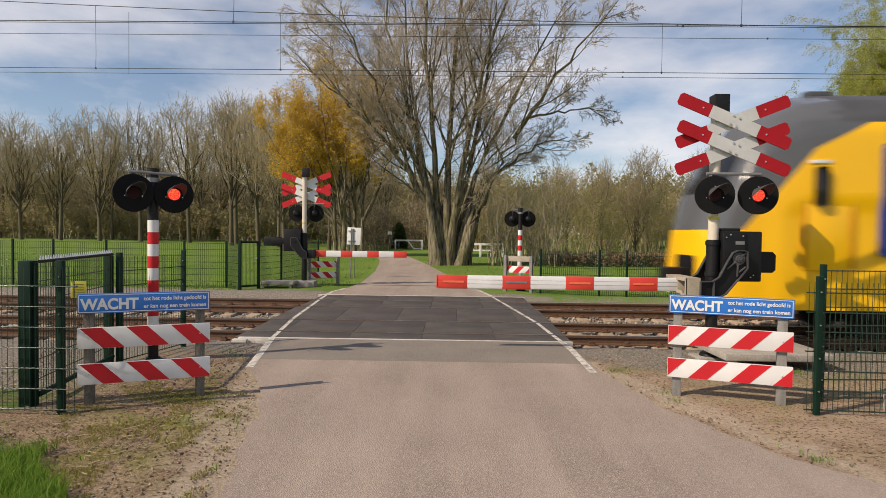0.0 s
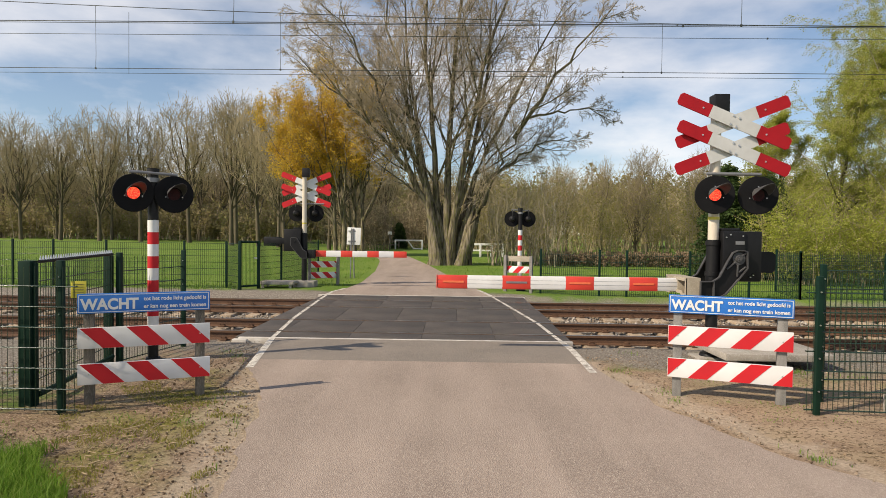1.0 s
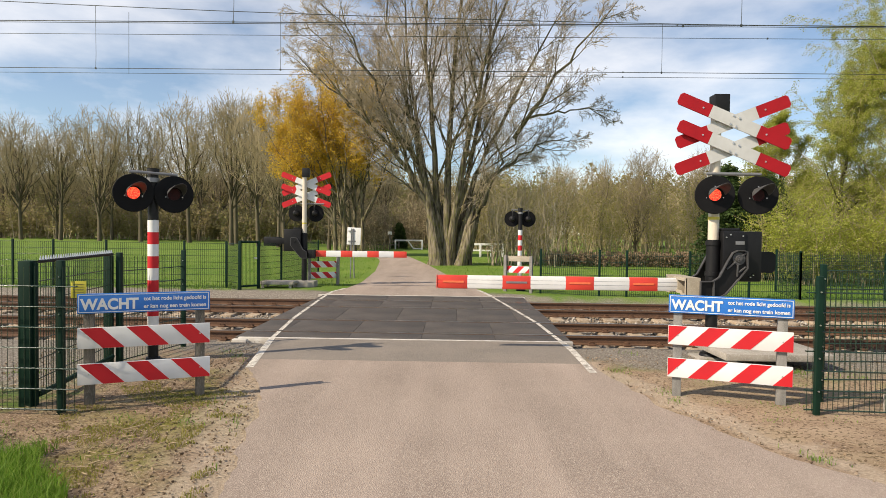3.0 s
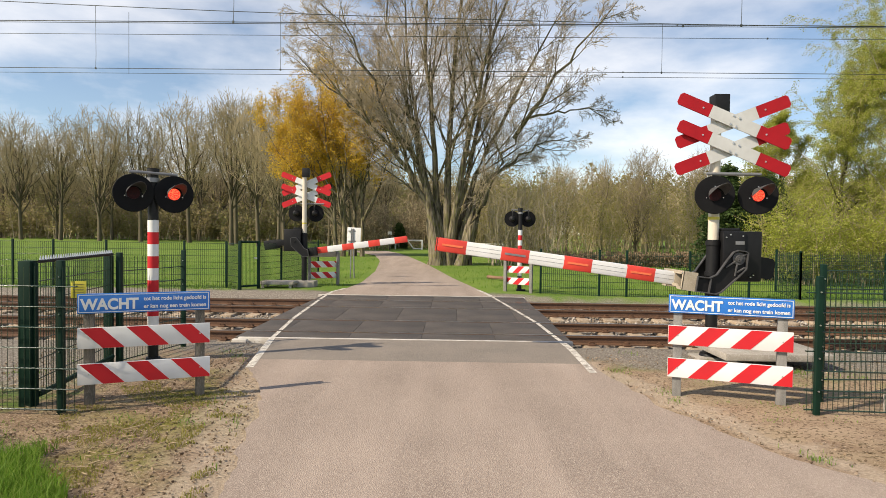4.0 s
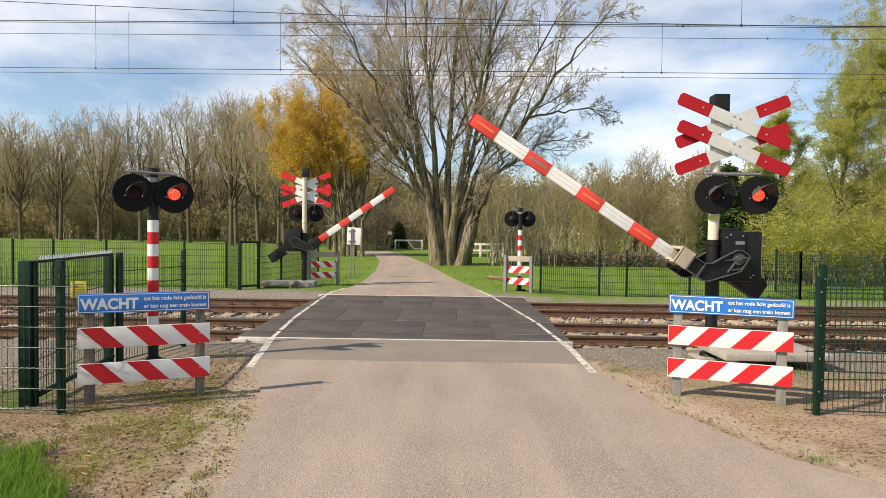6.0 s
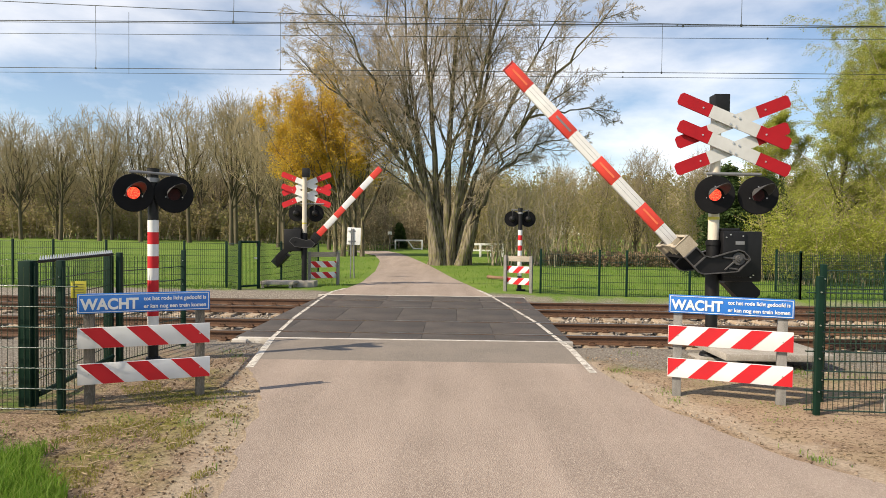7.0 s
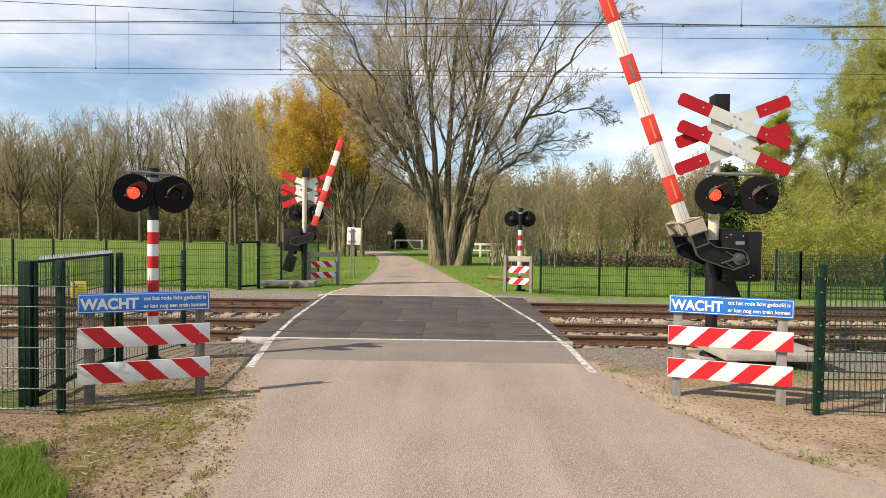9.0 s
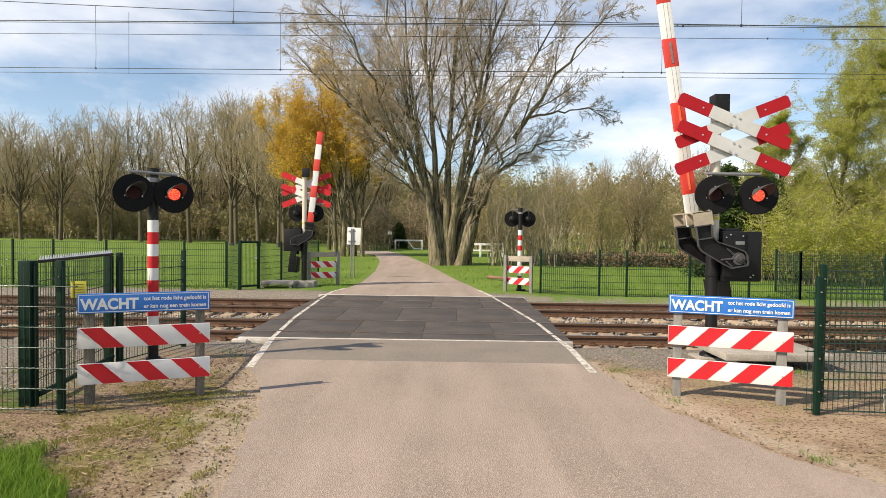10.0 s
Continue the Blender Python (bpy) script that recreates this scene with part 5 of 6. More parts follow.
def fan(r, out, foot, shift, h, wide, fork, limbs, subs, twigs, rad, low=0.45, steep=0.42, fine=3, rise=0.22):
    """A vase of rising limbs that fills a dome of height h and half width wide, shifted sideways from the foot."""
    foot, shift = np.array(foot, float), np.array([shift, 0.0, 0.0])
    knee = foot + np.array([r.normal() * 0.15, r.normal() * 0.15, h * (fork + rise)])
    out.setdefault(0, []).append((curve(foot - (0, 0, 0.15), (foot + knee) / 2 + r.normal(size=3) * 0.12, knee, 5), rad * np.array([1.3, 1.0, 0.9, 0.8, 0.66, 0.45])))

    def roof(q):
        k = q - foot - shift * (q[2] - foot[2]) / h
        return foot[2] + h * (low + (1 - low) * math.sqrt(max(0.0, 1 - (k[0] ** 2 + k[1] ** 2) / (1.1 * wide) ** 2)))

    for i in range(limbs):
        rr = wide * math.sqrt((i + 0.6) / limbs) * r.uniform(0.85, 1.05)
        a = i * 2.4 + r.uniform(-0.4, 0.4)
        z0 = h * (fork + rise * r.random() * (1 - 0.6 * i / limbs))
        p0 = foot + (knee - foot) * (z0 / (h * (fork + rise)))
        e = foot + shift + np.array([rr * math.cos(a), rr * math.sin(a), 0])
        e[2] = foot[2] + h * (low + (1 - low) * math.sqrt(max(0.0, 1 - (rr / (1.1 * wide)) ** 2))) * r.uniform(0.86, 0.95)
        c = np.array([p0[0] + (e[0] - p0[0]) * 0.68, p0[1] + (e[1] - p0[1]) * 0.68, p0[2] + (e[2] - p0[2]) * steep])
        limb = curve(p0, c, e, 8)
        limb[1:-1] += r.normal(size=(7, 3)) * 0.012 * h * 0.6
        lr = rad * 0.46 * r.uniform(0.75, 1.15) * np.linspace(1, 0.06, 9)
        out.setdefault(1, []).append((limb, lr))
        for j in range(subs):
            f = 0.26 + 0.74 * (j + r.random()) / subs
            k = min(7, int(f * 8))
            q = limb[k] + (limb[k + 1] - limb[k]) * (f * 8 - k)
            d = limb[k + 1] - limb[k]
            d = d / np.linalg.norm(d) + r.normal(size=3) * 0.55
            d[2] = abs(d[2]) * 0.6 + 0.35
            d /= np.linalg.norm(d)
            ln = h * 0.21 * (1.15 - 0.65 * f) * r.uniform(0.7, 1.2)
            e2 = q + d * ln + np.array([0, 0, 0.12 * ln])
            if e2[2] > roof(e2):
                e2 = q + (e2 - q) * 0.55
            br = curve(q, q + d * ln * 0.5 - np.array([0, 0, 0.05 * ln]), e2, 4)
            out.setdefault(2, []).append((br, np.maximum(lr[k] * 0.5, 0.012) * np.linspace(1, 0.3, 5)))
            for m in range(twigs):
                g = 0.12 + 0.88 * (m + r.random()) / twigs
                k2 = min(3, int(g * 4))
                q2 = br[k2] + (br[k2 + 1] - br[k2]) * (g * 4 - k2)
                d2 = (e2 - q) / (np.linalg.norm(e2 - q) + 1e-6) + r.normal(size=3) * 0.5
                d2[2] += 0.3
                d2 /= np.linalg.norm(d2)
                l2 = h * 0.08 * r.uniform(0.6, 1.2)
                e3 = q2 + d2 * l2
                if e3[2] > roof(e3) + 0.02 * h:
                    continue
                out.setdefault(3, []).append((curve(q2, q2 + d2 * l2 * 0.5 + r.normal(size=3) * 0.04 * l2, e3, 2), np.array([0.010, 0.008, 0.005])))
                for _ in range(fine):
                    w = r.random()
                    d3 = d2 + r.normal(size=3) * 0.5
                    out.setdefault(4, []).append((np.array([q2 + (e3 - q2) * w, q2 + (e3 - q2) * w + d3 * l2 * 0.5]), np.array([0.008, 0.005])))


def big_willow():
    r = np.random.default_rng(11)
    t = thing("tree", "huge bare multi-stemmed willow with fissured trunk beside the lane", "tree", Matrix.Translation((-0.28, 35.0, -0.05)))
    out = {}
    # foot, bend and end of each stem across and up, then its thickness
    stems = [((-0.70, 2.2), (-1.55, 5.0), (-6.6, 10.4), 0.30), ((-1.75, 4.4), (-3.2, 8.2), (-6.0, 14.0), 0.17), ((-0.5, 0), (-1.6, 7.4), (-4.6, 17.0), 0.36), ((-0.35, 0), (-1.05, 8.0), (-1.7, 19.5), 0.36), ((-0.1, 0), (-0.1, 8.6), (0.9, 20.5), 0.38), ((0.1, 0), (0.5, 7.6), (4.4, 18.6), 0.36), ((0.3, 0), (1.1, 6.8), (7.4, 15.6), 0.32), ((0.75, 0), (1.8, 4.2), (3.9, 7.6), 0.40), ((3.7, 7.3), (5.2, 9.8), (8.7, 14.2), 0.19), ((4.6, 8.5), (6.0, 9.1), (9.3, 9.4), 0.10), ((2.5, 5.0), (3.8, 6.7), (7.2, 7.7), 0.12), ((0.2, 2.0), (2.4, 9.0), (2.6, 18.0), 0.24), ((-0.4, 2.0), (-2.2, 8.6), (-7.6, 15.4), 0.24), ((-0.6, 2.0), (-2.6, 10.0), (-3.0, 18.5), 0.22), ((-2.9, 6.4), (-5.0, 8.4), (-8.6, 11.6), 0.14), ((-4.2, 8.2), (-6.0, 10.6), (-8.4, 14.2), 0.11)]
    spec = [(6, 0.09, 0.05, (8, 9), 0.15, 0.58, 0.48, 0.5), (5, 0.11, 0.04, (6, 7), 0.15, 0.6, 0.5, 0.55), (3, 0.14, 0.0, (3, 4), 0.15, 0.5, 0.8, 0.7), (2, 0.2, -0.04, 0, 0, 0, 0, 0)]
    for j, ((ax, az), (cx, cz), (bx, bz), rad) in enumerate(stems):
        dy = r.uniform(-3.2, 3.2)
        n = 11
        y0 = 0.55 * math.sin(2.4 * j) if az < 0.5 else 0.0
        p = curve(np.array([ax, y0, az]), np.array([cx, y0 + dy * 0.25, cz]), np.array([bx, y0 + dy, bz]), n)
        p[2:] += r.normal(size=(n - 1, 3)) * 0.16 * np.linspace(0.2, 1, n - 1)[:, None]
        u = np.linspace(0, 1, n + 1)
        q = rad * (0.54 * (1 - u) ** 0.85 + (0.34 * (1 - u) ** 6 if az < 0.5 else 0.1 * (1 - u))) + 0.016
        out.setdefault(0, []).append((p, q))
        span = np.linalg.norm(p[-1] - p[0])
        kids = max(7, int(span * 0.82))
        for i2 in range(kids):
            f = (0.30 if az < 3 else 0.08) + (0.70 if az < 3 else 0.92) * (i2 + r.random()) / kids
            i = min(n - 1, int(f * n))
            d = p[i + 1] - p[i]
            d /= np.linalg.norm(d)
            s = np.cross(d, r.normal(size=3))
            s /= np.linalg.norm(s)
            a = r.uniform(0.35, 0.8)
            sub = {}
            grow(r, p[i], d * math.cos(a) + s * math.sin(a), (1.5 + span * 0.20) * (1.2 - 0.6 * f) * r.uniform(0.8, 1.2), max(q[i] * 0.45, 0.03), 0, spec, sub)
            for k in sub:
                out.setdefault(k + 1, []).extend(sub[k])
    # fissured bole: fused, lobed columns that part into the stems
    for i in range(26):
        side = i % 3 != 0
        a = i * 2.4
        rr = 0.10 + 0.62 * ((i * 0.618) % 1)
        u = np.linspace(0, 1, 8)
        ang = a + 0.4 * u * math.sin(i) + r.normal(size=8) * 0.05
        wide = rr * (1.15 - 0.30 * u) + 0.25 * np.exp(-u * 8)
        top = r.uniform(2.8, 4.4)
        mid = (-0.30 - 0.55 * u ** 1.5) if side else (0.62 + 0.95 * u ** 1.2)
        k = 1.0 if side else 0.55
        b = np.stack([mid + wide * k * np.cos(ang), wide * 0.9 * np.sin(ang), -0.25 + u * top], 1)
        out[0].append((b, r.uniform(0.16, 0.27) * (1.2 - u * 0.5) * r.uniform(0.9, 1.12, 8) * np.array([1.25, 1, 1, 1, 1, 0.9, 0.6, 0.1])))
    tree_parts(out, 3, 7, BARK, TWIG, t, 0.0085)
    foliage("foliage", flakes("foliage", tips(out, 4, r, 16000, 0.05), 0.032, r, BUD), None, t)


def maple():
    r = np.random.default_rng(5)
    t = thing("tree", "maple in yellow-brown bloom with mossy stems beside the lane", "tree", Matrix.Translation((-8.0, 46.0, -0.05)))
    out = {}
    for x0, y0, dx, h, w, rad in ((-0.9, 0.3, -3.9, 13.4, 3.3, 0.26), (-0.2, -0.5, -1.8, 15.2, 3.2, 0.28), (0.5, 0.4, -0.2, 15.4, 2.9, 0.28), (1.2, -0.2, 1.3, 14.0, 2.6, 0.25), (0.1, 0.9, -4.4, 10.8, 2.8, 0.18)):
        fan(r, out, (x0, y0, 0), dx, h, w, 0.16, 7, 8, 5, rad * 0.68, 0.5, 0.5, 3)
    tree_parts(out, 2, 6, BARK, TWIG_OLIVE, t, 0.008)
    pos = np.concatenate([tips(out, 4, r, 74000, 0.17), tips(out, 3, r, 18000, 0.14)])
    keep = (pos[:, 2] > 4.6 + 1.2 * np.sin(pos[:, 0] * 1.3)) & (pos[:, 0] < 2.6 + r.random(len(pos)) * 3.2)
    foliage("bloom", flakes("bloom", pos[keep], 0.078, r, MAPLE), None, t)


def wood_tree(seed, h, wide, fork, limbs, mats, label):
    r = np.random.default_rng(seed)
    t = thing("tree", label, "tree", Matrix(), "trees of the wood")
    out = {}
    fan(r, out, (0, 0, 0), r.uniform(-0.8, 0.8), h, wide, fork, limbs, 9, 5, 0.27, 0.54, 0.36, 2, 0.42)
    tree_parts(out, 2, 5, mats[0], mats[1], t, 0.019)
    return t


def build_wood():
    label = "tall bare deciduous tree with grey trunk and fine olive twigs"
    kinds = [wood_tree(s, 19.5, w, f, n, (BARK_DARK, TWIG_OLIVE), label) for s, w, f, n in ((21, 4.9, 0.16, 18), (22, 4.2, 0.27, 15), (23, 5.3, 0.12, 20), (24, 3.8, 0.22, 13))]
    r = np.random.default_rng(3)
    spots = []
    # the edge of the wood, taller towards the lane
    for i in range(8):
        x = -68 + i * 7.4 + r.uniform(-0.7, 0.7)
        spots.append((x, 97 - i * 2.2 + r.uniform(-2, 2), 1.0 + 0.015 * i + r.uniform(-0.05, 0.05)))
    for i in range(9):
        spots.append((-84 + i * 8.2 + r.uniform(-1.5, 1.5), 110 - i * 1.5 + r.uniform(-4, 4), r.uniform(0.84, 0.98)))
    for i in range(6):
        spots.append((-86 + i * 13 + r.uniform(-2, 2), 122 + r.uniform(-5, 6), r.uniform(0.86, 0.98)))
    for x, y, s in ((-27, 74, 0.98), (-23, 72, 0.90), (-19.5, 68, 0.76), (-16, 66, 0.72), (-13, 74, 0.74), (-9.5, 84, 0.66), (-4.5, 90, 0.62), (-1, 94, 0.64), (4, 86, 0.56), (-15.5, 56, 0.56), (-12.6, 62, 0.62), (11.5, 62, 0.46), (15.5, 64, 0.52), (19, 60, 0.54), (23.5, 58, 0.52), (14, 47, 0.33), (18, 45, 0.37), (9.5, 55, 0.42)):
        spots.append((x, y, s))
    for i, (x, y, s) in enumerate(spots):
        m = pose(x, y, -0.05, 0, 0, r.uniform(0, 360)) @ Matrix.Diagonal((s, s, s, 1))
        k = kinds[i % 4]
        if i < 4:
            k.matrix_basis = m
        else:
            c = copy_thing(k, Matrix())
            c.matrix_basis = m


def thicket(name, label, boxes, stems, hgt, leaves, leaf, leaf_mat, twig_mat, seed, spread=0.5, rad=0.012):
    """Undergrowth: many thin branching stems with specks of leaf."""
    r = np.random.default_rng(seed)
    lines, pos = [], []
    area = [abs((b[2] - b[0]) * (b[3] - b[1])) for b in boxes]
    for b, a in zip(boxes, area):
        for _ in range(int(stems * a / sum(area))):
            x, y = r.uniform(b[0], b[2]), r.uniform(b[1], b[3])
            h = r.uniform(*hgt) * (b[4] if len(b) > 4 else 1)
            base = np.array([x, y, -0.1])
            w = np.array([r.normal() * 0.18, r.normal() * 0.18, 1])
            p = np.array([base + w * h * u + r.normal(size=3) * 0.06 * h * u for u in (0, 0.35, 0.7, 1.0)])
            lines.append((p, rad * h / 4 * np.array([1.3, 1.0, 0.7, 0.35])))
            for k in range(7):
                u = r.uniform(0.2, 1.0)
                q = base + w * h * u
                d = np.array([r.normal() * spread, r.normal() * spread, r.uniform(0.2, 0.9)])
                e = q + d * h * 0.28
                lines.append((np.array([q, q + d * h * 0.15 + r.normal(size=3) * 0.05, e]), rad * h / 4 * np.array([0.7, 0.5, 0.3])))
                if leaves:
                    pos.append(q + d * h * 0.28 * r.random((leaves, 1)) + r.normal(size=(leaves, 3)) * 0.05 * h)
    t = thing(name, label, "shrubs", Matrix(), kind="stuff")
    part("stems", tubes("stems", lines, 3, twig_mat, False), None, t)
    if leaves:
        pos = np.concatenate(pos)
        pos = pos[pos[:, 2] > 0.02]
        foliage("leaves", flakes("leaves", pos, leaf, r, leaf_mat), None, t)
    return t


def green_tree(x, y, h, seed, label, bark, leafcount, size, spread=0.8):
    r = np.random.default_rng(seed)
    t = thing("tree", label, "tree", Matrix.Translation((x, y, -0.05)), "spring-green trees")
    out = {}
    spec = [(8, 0.05, 0.02, (34, 38), 0.05, spread, 0.40, 0.42), (5, 0.12, 0.07, (8, 10), 0.15, 0.6, 0.45, 0.5), (4, 0.16, -0.04, (6, 7), 0.15, 0.6, 0.5, 0.6), (4, 0.10, -0.34, 0, 0, 0, 0, 0)]
    grow(r, np.array([0.0, 0, -0.1]), np.array([0.03, 0, 1]), h, 0.14, 0, spec, out)
    tree_parts(out, 2, 6, bark, TWIG_OLIVE, t, 0.006)
    foliage("leaves", flakes("leaves", tips(out, 3, r, leafcount, 0.07), size, r, SPRING), None, t)


def conifer(x, y, h, seed):
    r = np.random.default_rng(seed)
    t = thing("tree", "dark green bushy conifer behind the fence", "tree", Matrix.Translation((x, y, -0.05)), "conifers")
    out = {0: [(np.array([(0, 0, -0.1), (0, 0, h * 0.5), (0.05, 0, h)]), np.array([0.13, 0.08, 0.01]))], 1: []}
    pos = []
    for i in range(260):
        u = 0.03 + 0.95 * (i / 260)
        a = r.uniform(0, 6.28)
        ln = (1 - u) ** 0.75 * h * 0.30 * r.uniform(0.6, 1.15) + 0.12
        b = np.array([0, 0, h * u])
        e = b + np.array([math.cos(a) * ln, math.sin(a) * ln, -0.12 * ln + r.uniform(-0.1, 0.15)])
        out[1].append((np.array([b, (b + e) / 2 + np.array([0, 0, 0.06 * ln]), e]), np.array([0.02, 0.014, 0.005])))
        pos.append(b + (e - b) * r.uniform(0.25, 1.05, (110, 1)) + r.normal(size=(110, 3)) * 0.11)
    tree_parts(out, 1, 6, BARK_DARK, BARK_DARK, t)
    foliage("needles", flakes("needles", np.concatenate(pos), 0.075, r, NEEDLE, 0.5, 2.2), None, t)


def build_plants():
    big_willow()
    maple()
    build_wood()
    # undergrowth of the wood
    thicket("undergrowth", "brown-green undergrowth among the wood's trunks", [(-110, 104, -34, 122, 1.0), (-34, 90, -8, 112, 0.9), (-8, 92, 12, 112, 0.9)], 1500, (2.5, 7.0), 14, 0.24, WOOD_SHADE, TWIG, 41, rad=0.03)
    thicket("far_woods", "dense far woods of bare branches", [(-170, 126, 20, 150, 1.0), (20, 84, 110, 104, 0.72)], 1500, (9, 14), 22, 0.42, WOOD_SHADE, TWIG_OLIVE, 42, rad=0.03)
    thicket("shrubbery", "dense budding shrubs behind the meadow fence", [(5, 42, 14, 56, 1.1), (14, 38, 30, 52, 1.2), (30, 34, 55, 55, 1.3), (0, 60, 60, 80, 1.5)], 1250, (2.6, 5.8), 24, 0.065, SHRUB, TWIG_OLIVE, 43, rad=0.02)
    thicket("shrubbery", "low thorny shrubs beside the willow", [(2.2, 34.5, 6.0, 39, 1.0)], 110, (2.5, 5.0), 8, 0.05, SHRUB, TWIG, 44, rad=0.02)
    thicket("shrubbery", "bare twiggy shrubs with blossom along the lane", [(-12, 60, -7, 74, 1.0), (-6, 70, 4, 84, 1.1)], 500, (2.5, 5.5), 10, 0.12, BUD, TWIG_OLIVE, 45, rad=0.02)
    for x, y, h, s in ((18.6, 25.5, 14.0, 61), (17.0, 27.5, 9.0, 62), (21.0, 28, 15.0, 63), (15.6, 29.0, 6.6, 64)):
        green_tree(x, y, h, s, "birch-like tree in fresh spring-green leaf", BIRCH if s % 2 else BARK, 110000, 0.032)
    for x, y, h, s in ((12.2, 27.5, 4.9, 71), (13.9, 27.0, 4.4, 72), (-6.1, 70.0, 2.8, 74)):
        conifer(x, y, h, s)
    thicket("shrubbery", "fresh green bushes under the birches", [(12.5, 22.5, 26, 26, 1.0)], 300, (1.6, 3.6), 60, 0.040, SPRING, TWIG_OLIVE, 46, rad=0.02)
    thicket("hedge", "low brown beech hedge behind the meadow", [(5.5, 35.0, 26, 36.0, 1.0)], 700, (0.55, 0.9), 16, 0.06, BEECH, TWIG_OLIVE, 47, rad=0.02)
    r = np.random.default_rng(9)
    # grass: the tuft in the near corner, the verges, the meadow beyond
    n = 26000
    x, y = r.uniform(-5.4, -2.55, n), r.uniform(3.4, 5.7, n)
    keep = (x + 0.35 * (y - 4.4) + 0.30 * np.sin(3 * y) < -2.82) & (y < 5.1 + 0.3 * np.sin(4 * x))
    x, y = x[keep], y[keep]
    b = np.stack([x, y, np.full(len(x), -0.02)], 1)
    solid("grass", blades("grass", b, 0.15, 0.0075, r, GRASS), None, "lush tuft of long green grass on the verge", "grass", kind="stuff")
    n = 36000
    x, y = r.uniform(-30, 30, n), 18.6 + 26 * r.random(n) ** 1.6
    wl_ = np.array([between(FAR_L, q) for q in y])
    wr_ = np.array([between(FAR_R, q) for q in y])
    keep = (x < wl_ - 0.25) | (x > wr_ + 0.25)
    keep &= ~((np.abs(x + 0.5) < 6.0) & (y < 20.2))
    b = np.stack([x, y, np.full(n, -0.04)], 1)[keep]
    solid("grass", blades("grass", b, 0.11, 0.022, r, GRASS), None, "short green meadow grass", "grass", kind="stuff")
    n = 26000
    x, y = r.uniform(-3.9, -1.7, n), r.uniform(4.0, 7.2, n)
    patch = np.array([noise.noise((a * 1.6, q * 1.6, 3.0)) + 0.5 * noise.noise((a * 5, q * 5, 1.0)) for a, q in zip(x, y)])
    keep = (patch > 0.12) & (x < np.array([between(ROAD_L, q) for q in y]) - 0.10)
    b = np.stack([x, y, np.full(n, -0.012)], 1)[keep]
    solid("moss", blades("moss", b, 0.026, 0.008, r, MOSS), None, "low yellow-green moss and sprouts on the verge", "moss", kind="stuff")
    n = 5200
    c = r.uniform(0, 1, (140, 2)) * np.array([11.0, 5.0]) + np.array([-5.5, 4.5])
    k = (140 * r.random(n) ** 1.7).astype(int)
    pos = c[k] + r.normal(size=(n, 2)) * (0.04 + 0.10 * r.random((n, 1)))
    keep = np.array([q[0] < between(ROAD_L, q[1]) - 0.12 or q[0] > between(ROAD_R, q[1]) + 0.15 for q in pos])
    b = np.concatenate([pos, np.full((n, 1), -0.03)], 1)[keep]
    solid("grass", blades("grass", b, 0.055, 0.008, r, GRASS), None, "small weeds scattered over the bare soil", "grass", kind="stuff")
    n = 1500
    pos = np.stack([r.uniform(-5.2, -2.0, n), r.uniform(4.0, 7.6, n)], 1)
    keep = np.array([q[0] < between(ROAD_L, q[1]) - 0.1 for q in pos])
    pos = pos[keep]
    lines = []
    for q in pos:
        a, ln = r.uniform(0, 6.28), r.uniform(0.02, 0.08)
        z = -0.005 + 0.01 * r.random()
        lines.append((np.array([(q[0], q[1], z), (q[0] + math.cos(a) * ln, q[1] + math.sin(a) * ln, z + 0.02 * r.random())]), np.array([0.003, 0.0025]) * r.uniform(0.5, 1.3)))
    for _ in range(60):
        q = np.array([-2.8, 4.95]) + r.normal(size=2) * np.array([0.28, 0.22])
        a, ln = r.uniform(-0.9, 1.9), r.uniform(0.04, 0.13)
        z = 0.0 + 0.05 * r.random()
        lines.append((np.array([(q[0], q[1], z), (q[0] + math.cos(a) * ln, q[1] + math.sin(a) * ln, z + 0.04 * r.random())]), np.array([0.004, 0.0035]) * r.uniform(0.6, 1.4)))
    solid("dry_stalks", tubes("dry_stalks", lines, 4, DRY), None, "broken dry reed stalks lying on the soil", "dry stalks", kind="stuff")
    n = 5000
    x, y = r.uniform(-6, 6.5, n), r.uniform(3.3, 10.0, n)
    keep = np.array([a < between(ROAD_L, q) + 0.06 or a > between(ROAD_R, q) - 0.06 for a, q in zip(x, y)])
    x, y = x[keep], y[keep]
    octo = np.array([(1, 0, 0), (0, 1, 0), (-1, 0, 0), (0, -1, 0), (0, 0, 0.8), (0, 0, -0.8)], float)
    tri = np.array([(0, 1, 4), (1, 2, 4), (2, 3, 4), (3, 0, 4), (1, 0, 5), (2, 1, 5), (3, 2, 5), (0, 3, 5)])
    big = 0.004 + 0.012 * r.random(len(x)) ** 3
    v = octo[None] * r.uniform(0.6, 1.3, (len(x), 6, 1)) * big[:, None, None] + np.stack([x, y, np.full(len(x), -0.004)], 1)[:, None, :]
    solid("pebbles", mesh_np("pebbles", v.reshape(-1, 3), (np.arange(len(x))[:, None, None] * 6 + tri[None]).reshape(-1, 3), STONES_BROWN), None, "small pebbles and grit strewn over the verge", "pebbles", kind="stuff")
    n = 22000
    pos = np.stack([r.uniform(-6, 6.5, n), r.uniform(3.6, 9.3, n), np.full(n, -0.006)], 1)
    keep = np.array([q[0] < between(ROAD_L, q[1]) - 0.05 or q[0] > between(ROAD_R, q[1]) + 0.05 for q in pos])
    keep &= (pos[:, 0] < 0) | (r.random(n) < 0.4)
    solid("leaf_litter", flakes("leaf_litter", pos[keep], 0.017, r, LITTER, 0.25), None, "brown leaf and twig litter on the verge", "leaf litter", kind="stuff")


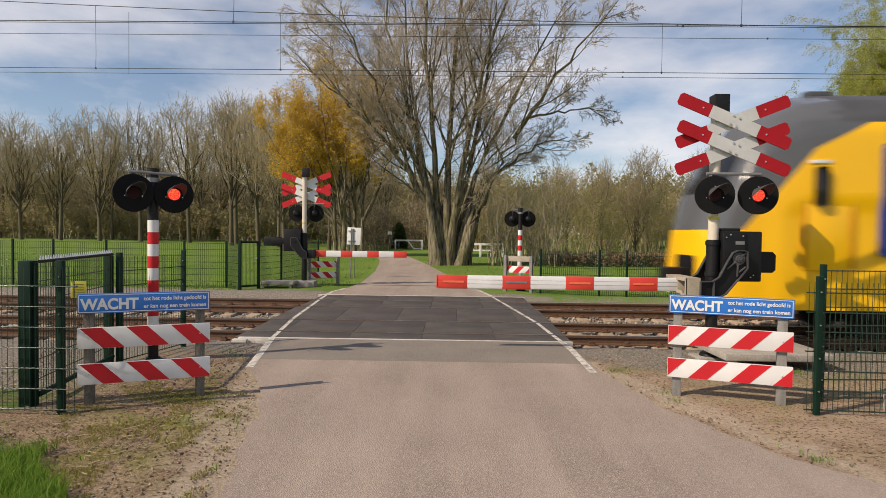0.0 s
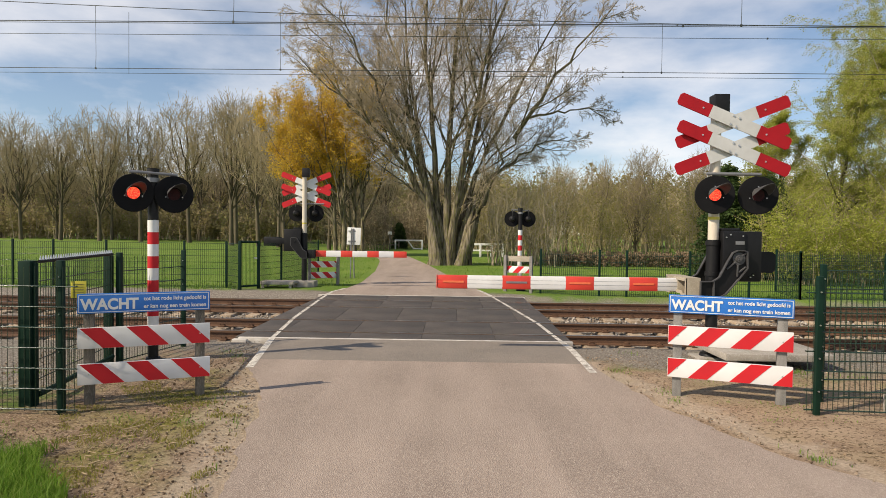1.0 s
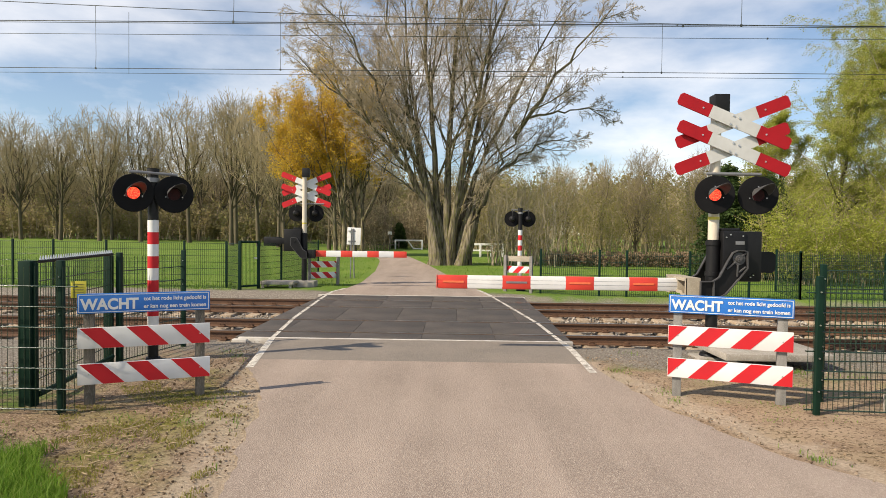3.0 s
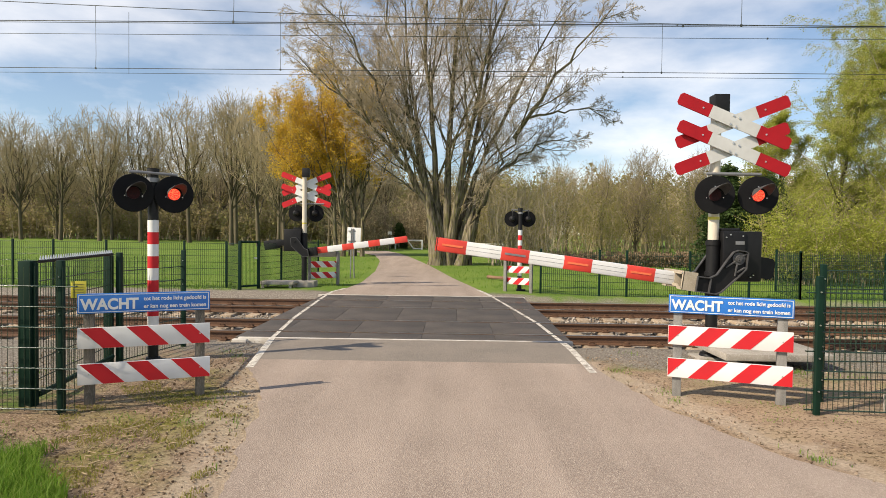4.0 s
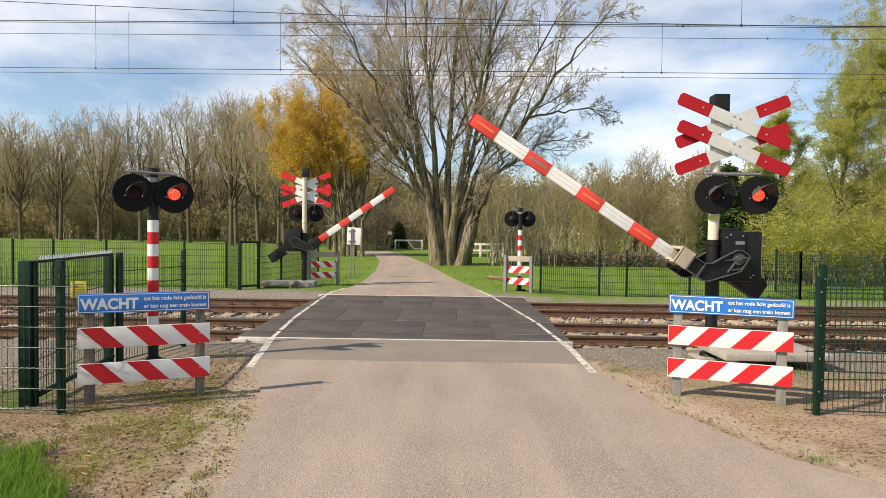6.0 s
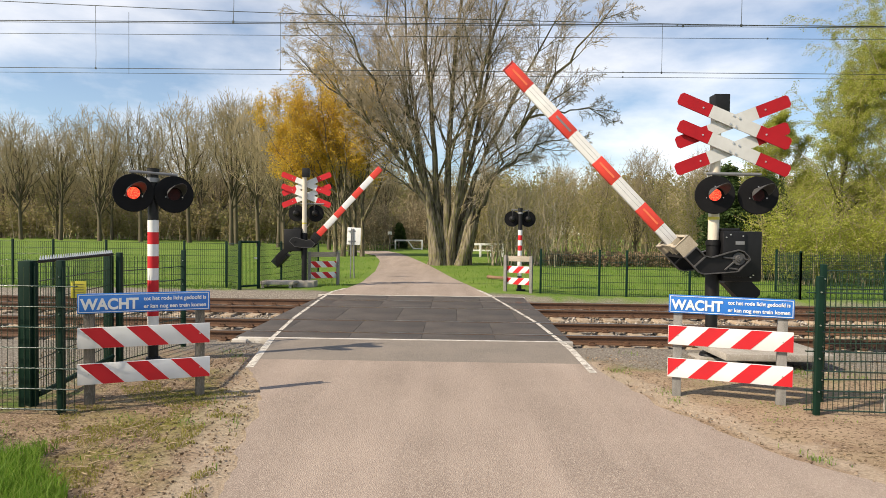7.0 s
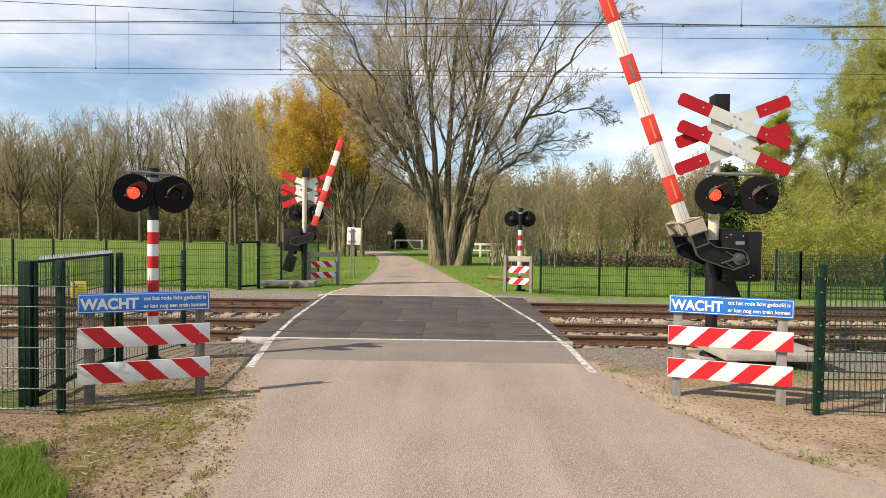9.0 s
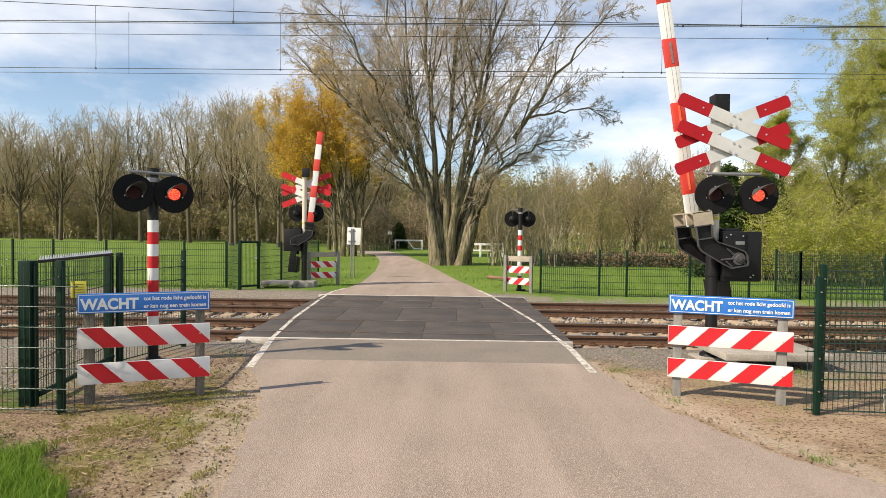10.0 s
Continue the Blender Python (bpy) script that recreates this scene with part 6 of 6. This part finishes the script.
# ---- build ----
build_ground()
build_road()
build_markings()
build_deck()
build_tracks()
barrier(3.90, 9.20, -1, -1, "barrier mast with red-white cross, two red lamps and striped boom")
barrier(-4.94, 20.25, 1, 1, "far barrier with striped boom, cross and lamps seen from behind")
light_post(-4.13, 8.35, -1, "red and white banded post with two round red lamps")
light_post(2.17, 19.7, 1, "far banded post with two lamps seen from behind")
warning_board((-3.74, 6.22), (-2.77, 6.65), True, DARKWOOD, "red and white striped boards with blue notice on dark posts")
warning_board((2.58, 6.98), (3.57, 6.62), True, GREYWOOD, "red and white striped boards with blue notice on grey posts")
warning_board((-4.85, 20.6), (-3.97, 21.1), False, GREYWOOD, "striped boards on grey posts beyond the tracks")
warning_board((1.69, 19.45), (2.45, 19.0), False, GREYWOOD, "striped boards on grey posts beside the far lamp post")
build_fences()
build_trackside()
build_wires()
build_train()
build_plants()


# ---- what moves ----
def motions():
    train = TRAIN[0]
    fast = [-0.2, -0.1, 0.0, 0.1, 0.2, 0.3, 0.5, 1.0, 2.0, 4.0, 6.0, 8.0, 9.0, 10.0]
    walk(train, [(t, Matrix.Translation((4.45 + 31.0 * t, 11.72, 0))) for t in fast])
    near = [(0, 0), (3.3, 0), (3.8, 5.2), (4, 7.5), (4.5, 13.8), (5, 20.8), (5.5, 27.1), (7, 46.0), (7.5, 51.7), (8, 57.7), (8.5, 63.5), (9, 69.6), (9.5, 75.4), (10, 81.1)]
    far = [(0, 0), (3.3, 0), (3.8, 5.6), (4, 8.1), (4.5, 14.5), (5, 21.6), (5.5, 28.3), (5.7, 31.0), (7, 47.5), (7.5, 53.8), (8, 60.2), (8.5, 66.5), (9, 72.6), (9.5, 78.3), (10, 84.0)]
    for face, rows in ((-1, near), (1, far)):
        fork, pv, b = BOOMS[face]
        walk(fork, [(t, Matrix.Translation(pv) @ Matrix.Rotation(radians(b * a), 4, "Y")) for t, a in rows])
    # flashing: the optics turn their lit faces out by turns
    starts = [0.25 + 0.657 * k for k in range(15)]
    seat = Matrix.Translation((0, -0.006, 0))
    for ob, first in FLASHERS:
        rows = [(0.0, 180 if first else 0)]
        for s in starts:
            a, b = round(s * 30) - 3, round((s + (0.24 if 2.2 < s < 2.3 else 0.28)) * 30) - 2
            for f0, up in ((a, first), (b, not first)):
                lag = 0 if up else (4 if f0 == a else 2)
                for i in range(4):
                    f = f0 + i + lag - (1 if not up else 0)
                    rows.append((f / 30, 60 * (3 - i) if up else 60 * i))
        rows.append((10.0, rows[-1][1]))
        clean = []
        for t, a in rows:
            if 0 <= t <= 10.0 and (not clean or t > clean[-1][0] + 0.01):
                clean.append((t, a))
        walk(ob, [(t, seat @ Matrix.Rotation(radians(a), 4, "Z")) for t, a in clean])


motions()
